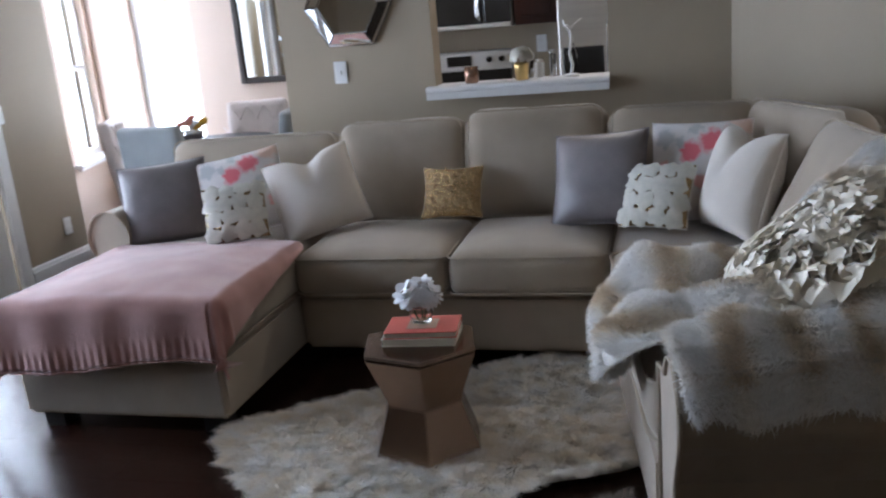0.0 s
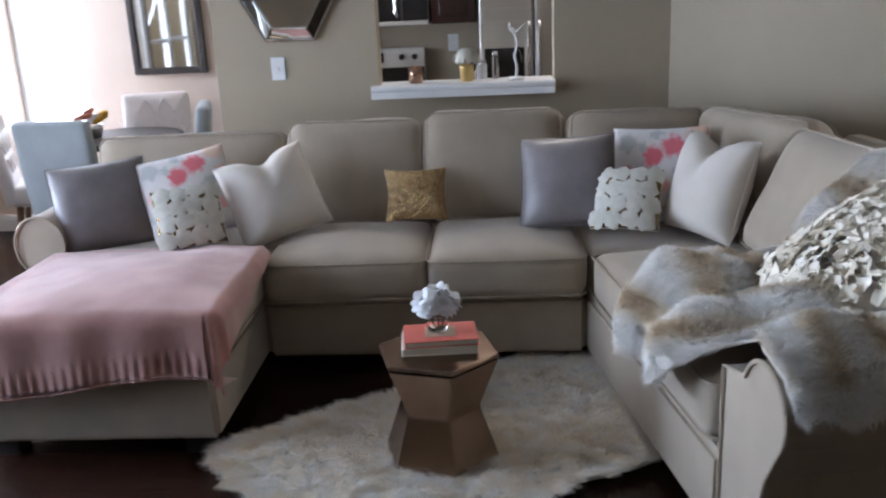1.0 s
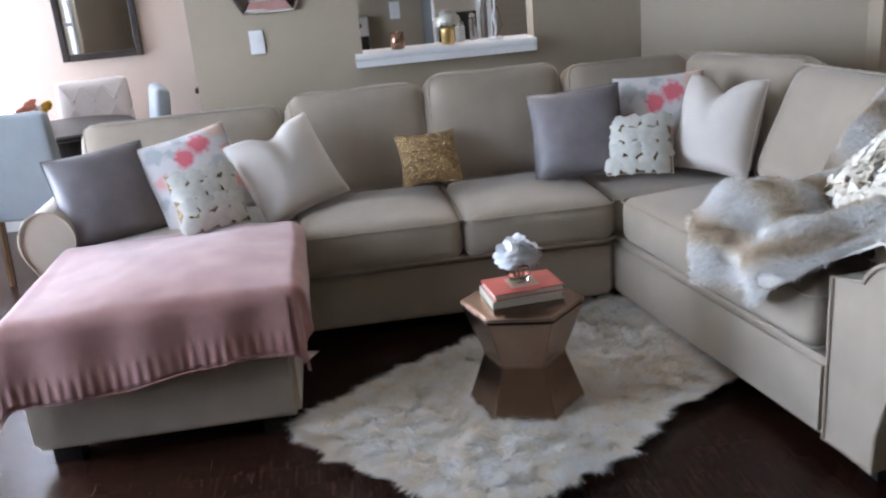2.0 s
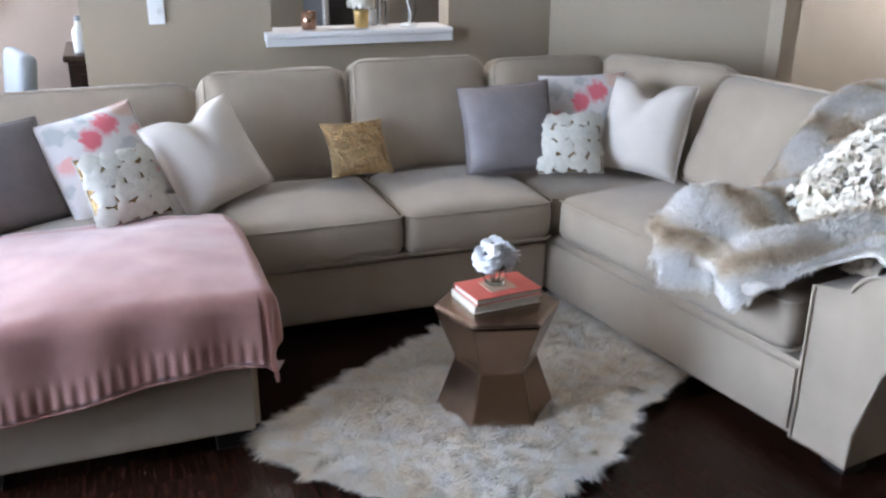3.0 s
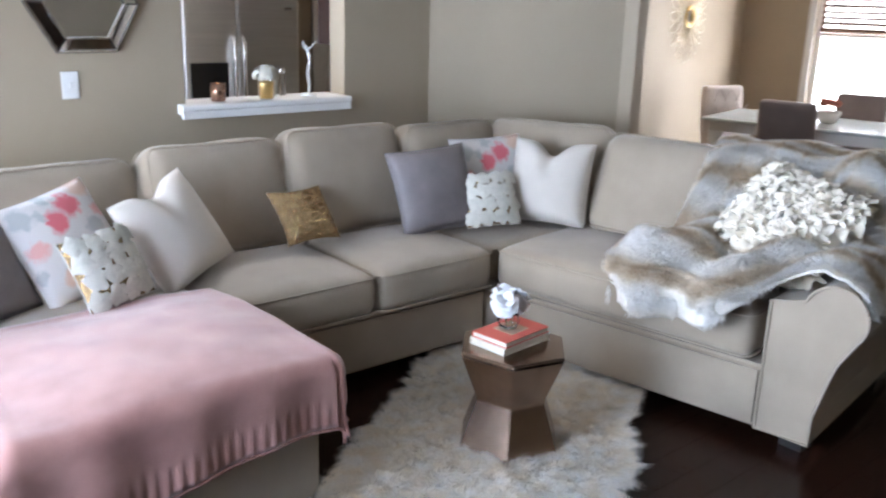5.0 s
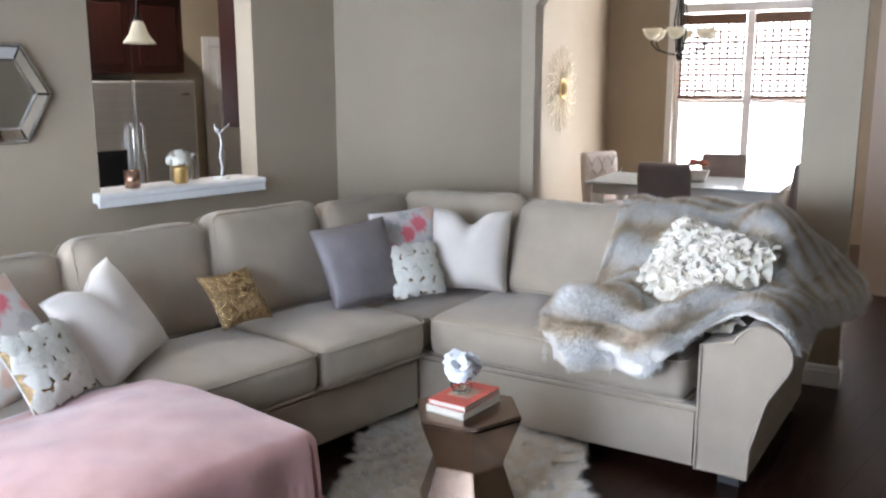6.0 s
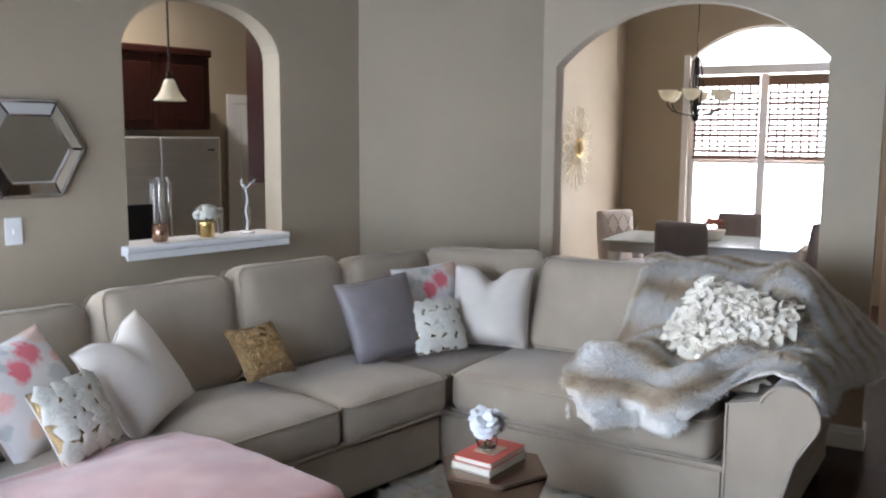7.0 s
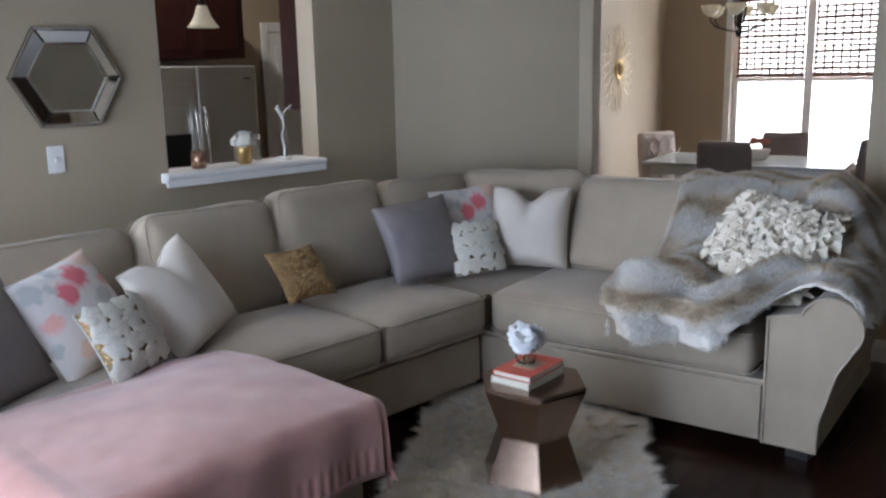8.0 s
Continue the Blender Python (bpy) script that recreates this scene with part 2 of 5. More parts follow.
def soft_box(w, d, h, r, crown=0.0, puff=0.0, n=14, wob=0.004, seed=0):
    """A stuffed box cushion about its centre: rounded edges, a crowned top, sides that swell a little."""
    bm = bmesh.new()
    bmesh.ops.create_cube(bm, size=2)
    bmesh.ops.subdivide_edges(bm, edges=bm.edges[:], cuts=n, use_grid_fill=True)
    s = Vector((w / 2, d / 2, h / 2))
    for v in bm.verts:
        q = Vector([math.copysign(1 - (1 - abs(c)) ** 1.6, c) for c in v.co])
        p = Vector([q[i] * s[i] for i in range(3)])
        inner = Vector([max(-(s[i] - r), min(s[i] - r, p[i])) for i in range(3)])
        off = p - inner
        if off.length > 1e-6:
            p = inner + off.normalized() * r
        u, t, k = p.x / s.x, p.y / s.y, p.z / s.z
        p.z += crown * (1 - u * u) * (1 - t * t) * max(-0.35, k)
        p.x += puff * (1 - k * k) * (1 - t * t) * (1 if u > 0 else -1) * abs(u)
        p.y += puff * (1 - k * k) * (1 - u * u) * (1 if t > 0 else -1) * abs(t)
        p += noise.noise_vector(p * 5 + Vector((seed * 7.1, 0, 0))) * wob
        v.co = p
    return bm


def loop_tube(w, d, z, r, rad, crown=0.0, n=10):
    """The welt round a cushion's edge, at height z."""
    pts = []
    for cx, cy, a0 in ((w / 2 - r, d / 2 - r, 0), (-w / 2 + r, d / 2 - r, 90), (-w / 2 + r, -d / 2 + r, 180), (w / 2 - r, -d / 2 + r, 270)):
        for i in range(5):
            a = radians(a0 + i * 22.5)
            pts.append((cx + r * math.cos(a), cy + r * math.sin(a), z))
    return tube(pts, rad, 6, closed=True)


def pillow(w, h, t, notch=0.0, n=22, seed=0, sag=0.05, wrinkle=0.006):
    """A knife-edged throw pillow: x across, z up, y through it; stands on z = 0. notch: a chop in the top edge."""
    bm = bmesh.new()
    front, back = [], []
    for side, store in ((1, front), (-1, back)):
        for j in range(n + 1):
            row = []
            for i in range(n + 1):
                if side < 0 and (i in (0, n) or j in (0, n)):
                    row.append(front[j][i])
                    continue
                u, v = 2 * i / n - 1, 2 * j / n - 1
                x = u * w / 2 * (1 - sag * (1 - v * v))
                z = v * h / 2 * (1 - sag * (1 - u * u))
                th = t / 2 * ((1 - abs(u) ** 2.6) * (1 - abs(v) ** 2.6)) ** 0.55
                if v < 0:
                    th *= 1 + 0.18 * (1 - u * u) * (-v)
                chop = notch * math.exp(-(u / 0.30) ** 2) * max(0, (v + 0.15) / 1.15) ** 2
                z -= chop
                th *= 1 - 0.55 * math.exp(-(u / 0.16) ** 2) * max(0, v) * (notch > 0)
                y = -side * th
                p = Vector((x, y, z))
                edge = (1 - abs(u) ** 6) * (1 - abs(v) ** 6)
                p += noise.noise_vector(Vector((x * 7, side * 3.0 + seed * 5.3, z * 7))) * wrinkle * (0.3 + edge)
                fold = noise.noise(Vector((u * 1.5 + seed, v * 9 * abs(u) + u * v * 6, seed * 2.0)))
                p.y += -side * fold * wrinkle * 1.5 * edge * abs(u * v)
                p.z += h / 2
                row.append(bm.verts.new(p))
            store.append(row)
    for side, g in ((1, front), (-1, back)):
        for j in range(n):
            for i in range(n):
                q = (g[j][i], g[j][i + 1], g[j + 1][i + 1], g[j + 1][i])
                bm.faces.new(q if side > 0 else q[::-1])
    bmesh.ops.recalc_face_normals(bm, faces=bm.faces)
    return bm


def pillow_edge(w, h, notch=0.0, n=22, sag=0.05, rad=0.004):
    pts = []
    ring = [(i, 0) for i in range(n)] + [(n, j) for j in range(n)] + [(n - i, n) for i in range(n)] + [(0, n - j) for j in range(n)]
    for i, j in ring:
        u, v = 2 * i / n - 1, 2 * j / n - 1
        z = v * h / 2 * (1 - sag * (1 - u * u)) - notch * math.exp(-(u / 0.30) ** 2) * max(0, (v + 0.15) / 1.15) ** 2
        pts.append((u * w / 2 * (1 - sag * (1 - v * v)), 0, z + h / 2))
    return tube(pts, rad, 6, closed=True)


def facing(x, y, z, yaw, lean=0, roll=0):
    """The pose of something that faces its own -y: yaw turns it about z, lean tips its top backwards, roll turns it in its own plane."""
    return pose(x, y, z, 0, 0, yaw) @ pose(0, 0, 0, -lean, 0, 0) @ pose(0, 0, 0, 0, roll, 0)


def hair_mesh(name, roots, normals, length, width, mat, parent, lean, seed, label="", curl=0.5, bands=None):
    """Hair as narrow bent blades of two quads, joined into one mesh."""
    rng = np.random.default_rng(seed)
    n = len(roots)
    t = rng.normal(size=(n, 3)) * curl + lean
    t -= (t * normals).sum(1, keepdims=True) * normals
    t /= np.linalg.norm(t, axis=1, keepdims=True) + 1e-9
    side = np.cross(normals, t)
    ln = length * rng.uniform(0.6, 1.25, (n, 1))
    bend = lean * 0.6 + t * (0.45 + 0.5 * curl)
    p1 = roots + normals * ln * 0.55 + bend * ln * 0.25
    p2 = roots + normals * ln * 0.80 + bend * ln * 0.85
    w = width * rng.uniform(0.7, 1.3, (n, 1))
    v = np.stack([roots - side * w, roots + side * w, p1 - side * w * 0.9, p1 + side * w * 0.9, p2], 1).reshape(-1, 3)
    k = np.arange(n)[:, None] * 5
    quads = np.concatenate([k, k + 1, k + 3, k + 2], 1)
    tris = np.concatenate([k + 2, k + 3, k + 4], 1)
    me = bpy.data.meshes.new(name)
    me.vertices.add(len(v))
    me.vertices.foreach_set("co", v.ravel())
    loops = np.concatenate([quads, tris], 1).ravel()
    me.loops.add(len(loops))
    me.loops.foreach_set("vertex_index", loops.astype(np.int32))
    starts = np.empty(2 * n, np.int32)
    starts[0::2], starts[1::2] = np.arange(n) * 7, np.arange(n) * 7 + 4
    me.polygons.add(2 * n)
    me.polygons.foreach_set("loop_start", starts)
    me.update(calc_edges=True)
    me.materials.append(mat)
    if bands is not None:
        me.attributes.new("band", 'FLOAT', 'POINT').data.foreach_set("value", np.repeat(bands, 5).astype(np.float32))
    me.polygons.foreach_set("use_smooth", [True] * (2 * n))
    ob = new(name, me)
    ob.parent = parent
    return tagged(ob, label, kind="stuff")


def sheet(fn, nu, nv, thick=0.0):
    """A grid surface from fn(u, v), u and v in 0..1; with a thickness it is closed."""
    bm = bmesh.new()
    g = [[bm.verts.new(fn(i / nu, j / nv)) for i in range(nu + 1)] for j in range(nv + 1)]
    for j in range(nv):
        for i in range(nu):
            bm.faces.new((g[j][i], g[j][i + 1], g[j + 1][i + 1], g[j + 1][i]))
    bmesh.ops.recalc_face_normals(bm, faces=bm.faces)
    if thick:
        bmesh.ops.solidify(bm, geom=bm.faces[:], thickness=thick)
    return bm


# ---- the setting ----


def arch_height(c, half, rise):
    """Height over the springing at c in -1..1: a flat arch is a circle's segment, a steep one is round-shouldered."""
    if rise < 0.55 * half:
        r = (half * half + rise * rise) / (2 * rise)
        return math.sqrt(r * r - (c * half) ** 2) - (r - rise)
    return rise * math.sqrt(max(0, 1 - abs(c) ** 2.2))


def wall_run(name, p, q, z1, openings=(), thick=0.14, mat=None, z0=0.0):
    """A wall from p to q in plan, its thickness to the left of that way. Openings: (start, end, foot, spring, rise)."""
    p, q = Vector((*p, 0)), Vector((*q, 0))
    length = (q - p).length
    bm = bmesh.new()

    def head(a, b, spring, rise):
        k = 20 if rise else 1
        low = []
        for i in range(k + 1):
            c = -math.cos(math.pi * i / k) if rise else -1 + 2 * i / k
            low.append(((a + b) / 2 + c * (b - a) / 2, spring + (arch_height(c, (b - a) / 2, rise) if rise else 0)))
        return low
    if openings and all(o[2] <= z0 for o in openings):
        line = [(0, z0)]
        for a, b, foot, spring, rise in sorted(openings):
            line += [(a, z0)] + head(a, b, spring, rise) + [(b, z0)]
        prism(line + [(length, z0), (length, z1), (0, z1)], thick, "y", 0, bm=bm)
    else:
        s = 0.0
        for a, b, foot, spring, rise in sorted(openings):
            if a > s + 1e-3:
                box(s, 0, z0, a, thick, z1, bm=bm)
            if foot > z0:
                box(a, 0, z0, b, thick, foot, bm=bm)
            prism([(a, z1)] + head(a, b, spring, rise) + [(b, z1)], thick, "y", 0, bm=bm)
            s = b
        if length > s + 1e-3:
            box(s, 0, z0, length, thick, z1, bm=bm)
    ob = part(name, bm, mat or WALL)
    ob.matrix_world = Matrix.Translation(p) @ Matrix.Rotation(math.atan2(q.y - p.y, q.x - p.x), 4, 'Z')
    return tagged(ob, "painted plaster wall in matte greige", "wall", kind="structure")


HIGH = 2.75
floor = part("floor", box(-4.5, -2.4, -0.08, 10.0, 7.4, -0.012), SEAM)
tagged(floor, "dark glossy hardwood floor of narrow planks", "floor", kind="structure")
ceiling = part("ceiling", prism([(-4.3, -2.4), (2.80, -2.4), (1.99, 1.5), (1.62, 3.21), (1.80, 6.3), (-4.3, 6.3)], 0.1, "z", HIGH), CEIL)
tagged(ceiling, "flat white painted ceiling", "ceiling", kind="structure")
ceiling_dining = part("ceiling_dining", box(1.0, -2.6, 3.3, 10.0, 7.4, 3.4), CEIL)
tagged(ceiling_dining, "high white painted dining room ceiling", "ceiling", kind="structure")

wall_north = wall_run("wall_north", (-1.61, 3.95), (0.73, 3.95), HIGH, [(0.85, 1.755, 1.06, 2.02, 0.27)])
wall_diagonal = wall_run("wall_diagonal", (0.73, 3.95), (1.56, 3.22), HIGH)
wall_arch = wall_run("wall_arch", (1.56, 3.22), (2.666, -1.984), 3.3, [(0.085, 1.585, 0, 2.05, 0.33), (1.85, 3.0, 0, 2.10, 0.16)], thick=0.12)
wall_south = wall_run("wall_south", (2.75, -2.2), (-3.7, -2.2), HIGH)
wall_west = wall_run("wall_west", (-3.58, -2.2), (-3.58, 4.60), HIGH, [(3.53, 4.88, 0.25, 2.15, 0), (5.05, 6.13, 0, 2.1, 0)], thick=0.12)
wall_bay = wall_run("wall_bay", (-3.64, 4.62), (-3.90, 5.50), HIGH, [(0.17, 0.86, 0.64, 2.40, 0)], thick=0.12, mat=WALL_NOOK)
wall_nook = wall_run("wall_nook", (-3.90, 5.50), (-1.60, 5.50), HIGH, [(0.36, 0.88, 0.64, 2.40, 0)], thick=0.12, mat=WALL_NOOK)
wall_kitchen = wall_run("wall_kitchen", (-1.9, 5.72), (0.66, 5.72), HIGH)
wall_pantry = wall_run("wall_pantry", (0.66, 5.72), (1.85, 5.72), HIGH)
wall_nook_return = wall_run("wall_nook_return", (-1.74, 5.62), (-1.74, 5.72), HIGH)
wall_kitchen_east = wall_run("wall_kitchen_east", (1.76, 5.72), (1.66, 3.37), 3.3, thick=-0.1)
# unseen wall added to shut out stray sky; its opening admits the hall fill
hall_end_blocker = wall_run("hall_end_blocker", (3.95, -2.2), (2.77, -2.2), 3.3, [(0.15, 1.0, 0.3, 2.1, 0)], mat=WALL_NOOK)
# peach on the hall walls puts the warm light there into the colour
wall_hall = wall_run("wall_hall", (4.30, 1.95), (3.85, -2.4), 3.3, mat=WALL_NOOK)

# dining room, its far corner at the origin of its own frame
DIN = pose(5.86, 5.08, 0, 0, 0, 12)


def din(x, y):
    v = DIN @ Vector((x, y, 0))
    return (v.x, v.y)


wall_dining_side = wall_run("wall_dining_side", din(-4.33, 0), din(0.12, 0), 3.3)
wall_dining_window = wall_run("wall_dining_window", din(0, 0), din(0, -3.8), 3.3, [(0.72, 2.22, 0.5, 2.49, 0.31)])
wall_dining_end = wall_run("wall_dining_end", din(0.12, -3.55), din(-2.2, -3.55), 3.3)


def baseboard_run(name, p, q):
    p, q = Vector((*p, 0)), Vector((*q, 0))
    n = (q - p).length
    prof = [(0, 0), (-0.016, 0), (-0.016, 0.085), (-0.011, 0.095), (-0.011, 0.108), (-0.004, 0.12), (0, 0.12)]
    ob = part(name, prism(prof, n, "x"), TRIM)
    ob.matrix_world = Matrix.Translation(p) @ Matrix.Rotation(math.atan2(q.y - p.y, q.x - p.x), 4, 'Z')
    return tagged(ob, "white painted baseboard with a stepped top", "baseboard", kind="structure")


arch_way = (Vector((2.666, -1.984)) - Vector((1.56, 3.22))).normalized()


def on_arch(s, off=0.0):
    p = Vector((1.56, 3.22)) + arch_way * s + Vector((arch_way.y, -arch_way.x)) * off
    return (p.x, p.y)


baseboard_run("baseboard_pier", on_arch(1.575), on_arch(1.855))
pj = part("baseboard_pier_jamb", prism([(0, 0), (0.016, 0), (0.016, 0.105), (0.005, 0.12), (0, 0.12)], 0.152, "y", -0.016), TRIM)
pj.matrix_world = Matrix.Translation((*on_arch(1.85), 0)) @ Matrix.Rotation(math.atan2(arch_way.y, arch_way.x), 4, 'Z')
tagged(pj, "white painted baseboard round the pier", "baseboard", kind="structure")
baseboard_run("baseboard_west", (-3.58, 4.00), (-3.58, 4.60))
baseboard_run("baseboard_west_end", (-3.58, 4.616), (-3.70, 4.616))
baseboard_run("baseboard_north", (-1.61, 3.95), (0.73, 3.95))
baseboard_run("baseboard_nook", (-3.90, 5.50), (-1.74, 5.50))
baseboard_run("baseboard_bay", (-3.64, 4.62), (-3.90, 5.50))


def sill_board(name, w, d, h, m, label):
    prof = [(0, 0), (0.02, 0), (0.03, 0.02), (d, 0.022), (d, h), (0.004, h), (-0.004, h - 0.008), (-0.004, h - 0.024), (0.006, h - 0.03)]
    ob = part(name, prism(prof, w, "x"), TRIM)
    ob.matrix_world = m
    return tagged(ob, label, "sill", kind="structure")


sill_board("pass_through_sill", 0.945, 0.245, 0.065, pose(-0.80, 3.885, 1.045), "white painted wooden sill of the pass-through opening")
sill_board("window_sill_bay", 0.79, 0.17, 0.045, Matrix.Translation((-3.64, 4.62, 0.615)) @ Matrix.Rotation(math.atan2(0.88, -0.26), 4, 'Z') @ pose(0.12, -0.05, 0), "white painted window sill of the bay")
sill_board("window_sill_nook", 0.62, 0.17, 0.045, pose(-3.59, 5.45, 0.615), "white painted window sill of the breakfast nook")


def sash_window(name, m, w, h, rail, bars=1, fw=0.05, arch=0.0):
    """A double-hung window filling an opening: x across, z up, from its lower left corner."""
    t = thing(name, m, "white framed double-hung window, bright daylight outside", "window", kind="structure")
    for x in (0.0, w - fw):
        part("frame", box(x, 0, 0, x + fw, 0.05, h, 0.004), TRIM, t)
    part("frame", box(fw, 0, 0, w - fw, 0.05, fw, 0.004), TRIM, t)
    part("frame", box(fw, 0, h - fw, w - fw, 0.05, h, 0.004), TRIM, t)
    n = bars
    for k in range(1, n):
        part("mullion", box(w * k / n - 0.04, -0.01, fw, w * k / n + 0.04, 0.06, h - fw, 0.004), TRIM, t)
    for k in range(n):
        x0 = (w * k / n + 0.042) if k else fw + 0.002
        x1 = (w * (k + 1) / n - 0.042) if k < n - 1 else w - fw - 0.002
        part("meeting_rail", box(x0, 0.005, rail - 0.02, x1, 0.045, rail + 0.02, 0.003), TRIM, t)
        pane = part("pane", box(x0, 0.022, fw + 0.002, x1, 0.026, h - fw - 0.002), GLASS, t)
        pane.visible_shadow = False
    return t


BAYROT = Matrix.Translation((-3.64, 4.62, 0)) @ Matrix.Rotation(math.atan2(0.88, -0.26), 4, 'Z')
sash_window("window_1", BAYROT @ pose(0.17, 0.05, 0.66), 0.69, 1.73, 0.66)
sash_window("window_2", pose(-3.54, 5.55, 0.66), 0.52, 1.73, 0.62)
sash_window("window_4", pose(-3.66, 2.68, 0.25, 0, 0, -90) @ pose(0, -0.025, 0), 1.35, 1.90, 0.95, bars=2)
DWIN = Matrix.Translation((*din(0, 0), 0)) @ Matrix.Rotation(radians(-78), 4, 'Z')
dw = sash_window("window_3", DWIN @ pose(0.72, 0.05, 0.5), 1.50, 1.90, 0.90, bars=2, fw=0.06)
trans = []
for i in range(25):
    c = -math.cos(math.pi * i / 24)
    trans.append((0.75 + c * 0.755, 0, 1.99 + arch_height(c, 0.755, 0.305)))
part("arch_frame", tube(trans, 0.035, 6), TRIM, dw)
part("transom", box(0.0, -0.02, 1.81, 1.50, 0.06, 1.905, 0.006), TRIM, dw)
for x in (0.0, 1.44):
    part("frame", box(x, 0, 1.907, x + 0.06, 0.05, 2.03, 0.004), TRIM, dw)
# flat casing round the opening on the room side
case = part("window_casing", box(-0.07, -0.075, 0.0, -0.003, -0.052, 2.02, 0.004), TRIM, dw)

door = thing("door_1", pose(-3.58, 2.85, 0), "white glazed patio door in a white frame", "door", kind="structure")
for a, b in ((-0.06, 0.03), (1.05, 1.14)):
    part("casing", box(-0.015, a, 0, 0.018, b, 2.16, 0.004), TRIM, door)
part("casing", box(-0.015, 0.03, 2.08, 0.018, 1.05, 2.16, 0.004), TRIM, door)
leaf_y0, leaf_y1 = 0.04, 1.04
for a, b in ((leaf_y0, leaf_y0 + 0.12), (leaf_y1 - 0.12, leaf_y1)):
    part("stile", box(-0.07, a, 0.01, -0.025, b, 2.07, 0.004), TRIM, door)
part("rail", box(-0.07, leaf_y0 + 0.12, 0.01, -0.025, leaf_y1 - 0.12, 0.25, 0.004), TRIM, door)
part("rail", box(-0.07, leaf_y0 + 0.12, 1.93, -0.025, leaf_y1 - 0.12, 2.07, 0.004), TRIM, door)
pane = part("pane", box(-0.05, leaf_y0 + 0.122, 0.252, -0.045, leaf_y1 - 0.122, 1.928), GLASS, door)
pane.visible_shadow = False
handle = part("handle", tube([(0.0, 0.93, 0.98), (0.03, 0.93, 0.98), (0.035, 0.90, 0.98), (0.035, 0.82, 0.98)], 0.009), CHROME, door)

# bright sky outside the windows
DAY = glow_material("overcast_daylight", (0.93, 0.97, 1.0), 2.4)


def backdrop(name, m, w, h):
    ob = part(name, box(-w / 2, 0, 0, w / 2, 0.02, h), DAY)
    ob.matrix_world = m
    return tagged(ob, "plain bright overcast sky outside the window", "sky", kind="structure")


backdrop("backdrop_bay", BAYROT @ pose(0.5, 0.9, -0.5), 3.0, 4.0)
backdrop("backdrop_nook", pose(-3.2, 6.6, -0.5), 2.4, 4.0)
backdrop("backdrop_dining", DWIN @ pose(1.47, 1.3, -0.5), 5.0, 5.5)
backdrop("backdrop_west", pose(-4.95, 2.7, -0.5, 0, 0, 90), 4.2, 4.0)

# daylight that stands in the openings, then an added hall fill and the kitchen can
window_lamp("daylight_bay", tuple(BAYROT @ Vector((0.515, 0.16, 1.52))), tuple(BAYROT.to_3x3() @ Vector((0, -1, 0))), 0.69, 1.75, 125, SKY)
window_lamp("daylight_nook", (-3.28, 5.66, 1.52), (0, -1, 0), 0.52, 1.75, 85, SKY)
window_lamp("daylight_dining", (*din(0.16, -1.47), 1.65), (-math.cos(radians(12)), -math.sin(radians(12)), 0), 1.5, 2.3, 340, (0.97, 0.98, 1.0))
window_lamp("daylight_door", (-3.73, 3.37, 1.10), (1, -0.1, -0.14), 0.8, 1.7, 62, SKY, 140)
window_lamp("daylight_west", (-3.73, 2.005, 1.2), (1, -0.1, -0.12), 1.35, 1.9, 95, (0.62, 0.78, 1.0), 120)
# added warm fill for the hall; no source is known there
window_lamp("hall_fill", (3.35, -2.38, 1.2), (0.1, 1, 0), 0.9, 1.8, 15, WARM)
window_lamp("kitchen_can", (-0.1, 5.0, HIGH - 0.02), (0, 0, -1), 0.1, 0.1, 38, WARM)


# ---- the sectional sofa ----
sofa = thing("sectional_sofa", pose(0, 0, 0), "large U-shaped beige linen sectional sofa with rolled arms", "sofa")


def base_block(outline, z0=0.07, z1=0.325):
    bm = prism(outline, z1 - z0, "z", z0)
    bmesh.ops.bevel(bm, geom=bm.edges[:], offset=0.02, segments=3, affect='EDGES')
    return part("base", bm, FABRIC, sofa, smooth=False)


base_block([(-2.09, 2.11), (-1.185, 2.11), (-1.185, 3.84), (-2.09, 3.84)])
base_block([(-1.180, 2.835), (0.185, 2.815), (0.185, 3.84), (-1.180, 3.84)])
base_block([(0.190, 2.80), (0.385, 1.50), (1.53, 1.63), (1.38, 2.98), (0.76, 3.72), (0.190, 3.84)])
for x, y in ((-2.00, 2.20), (-1.28, 2.20), (-2.00, 3.7), (0.52, 1.40), (1.43, 1.52), (1.25, 3.0), (-0.5, 3.7), (0.3, 3.7)):
    part("foot", prism([(x - 0.045, y - 0.045), (x + 0.045, y - 0.045), (x + 0.045, y + 0.045), (x - 0.045, y + 0.045)], 0.09, "z", 0.0), FOOT, sofa)


def seat_cushion(x0, y0, x1, y1, z0=0.32, h=0.185, crown=0.035, turn=0.0, seed=0, n=16):
    w, d = x1 - x0, y1 - y0
    c = part("seat_cushion", soft_box(w, d, h, 0.055, crown, 0.012, n, seed=seed), FABRIC, sofa, smooth=True)
    c.matrix_local = pose((x0 + x1) / 2, (y0 + y1) / 2, z0 + h / 2, 0, 0, turn)
    for z in (h / 2 - 0.018, -h / 2 + 0.018):
        p = part("piping", loop_tube(w + 0.002, d + 0.002, z, 0.05, 0.005), PIPING, c)
    return c


seat_cushion(-2.04, 2.14, -1.175, 3.42, z0=0.327, h=0.19, seed=1)
seat_cushion(-1.170, 2.775, -0.478, 3.42, z0=0.330, h=0.19, seed=3)
seat_cushion(-0.470, 2.765, 0.182, 3.42, z0=0.330, h=0.19, seed=4)
seat_cushion(0.195, 2.84, 0.86, 3.45, z0=0.328, h=0.18, crown=0.02, seed=5)
seat_cushion(0.278, 1.601, 0.998, 2.841, z0=0.328, h=0.20, crown=0.045, seed=6, turn=8)


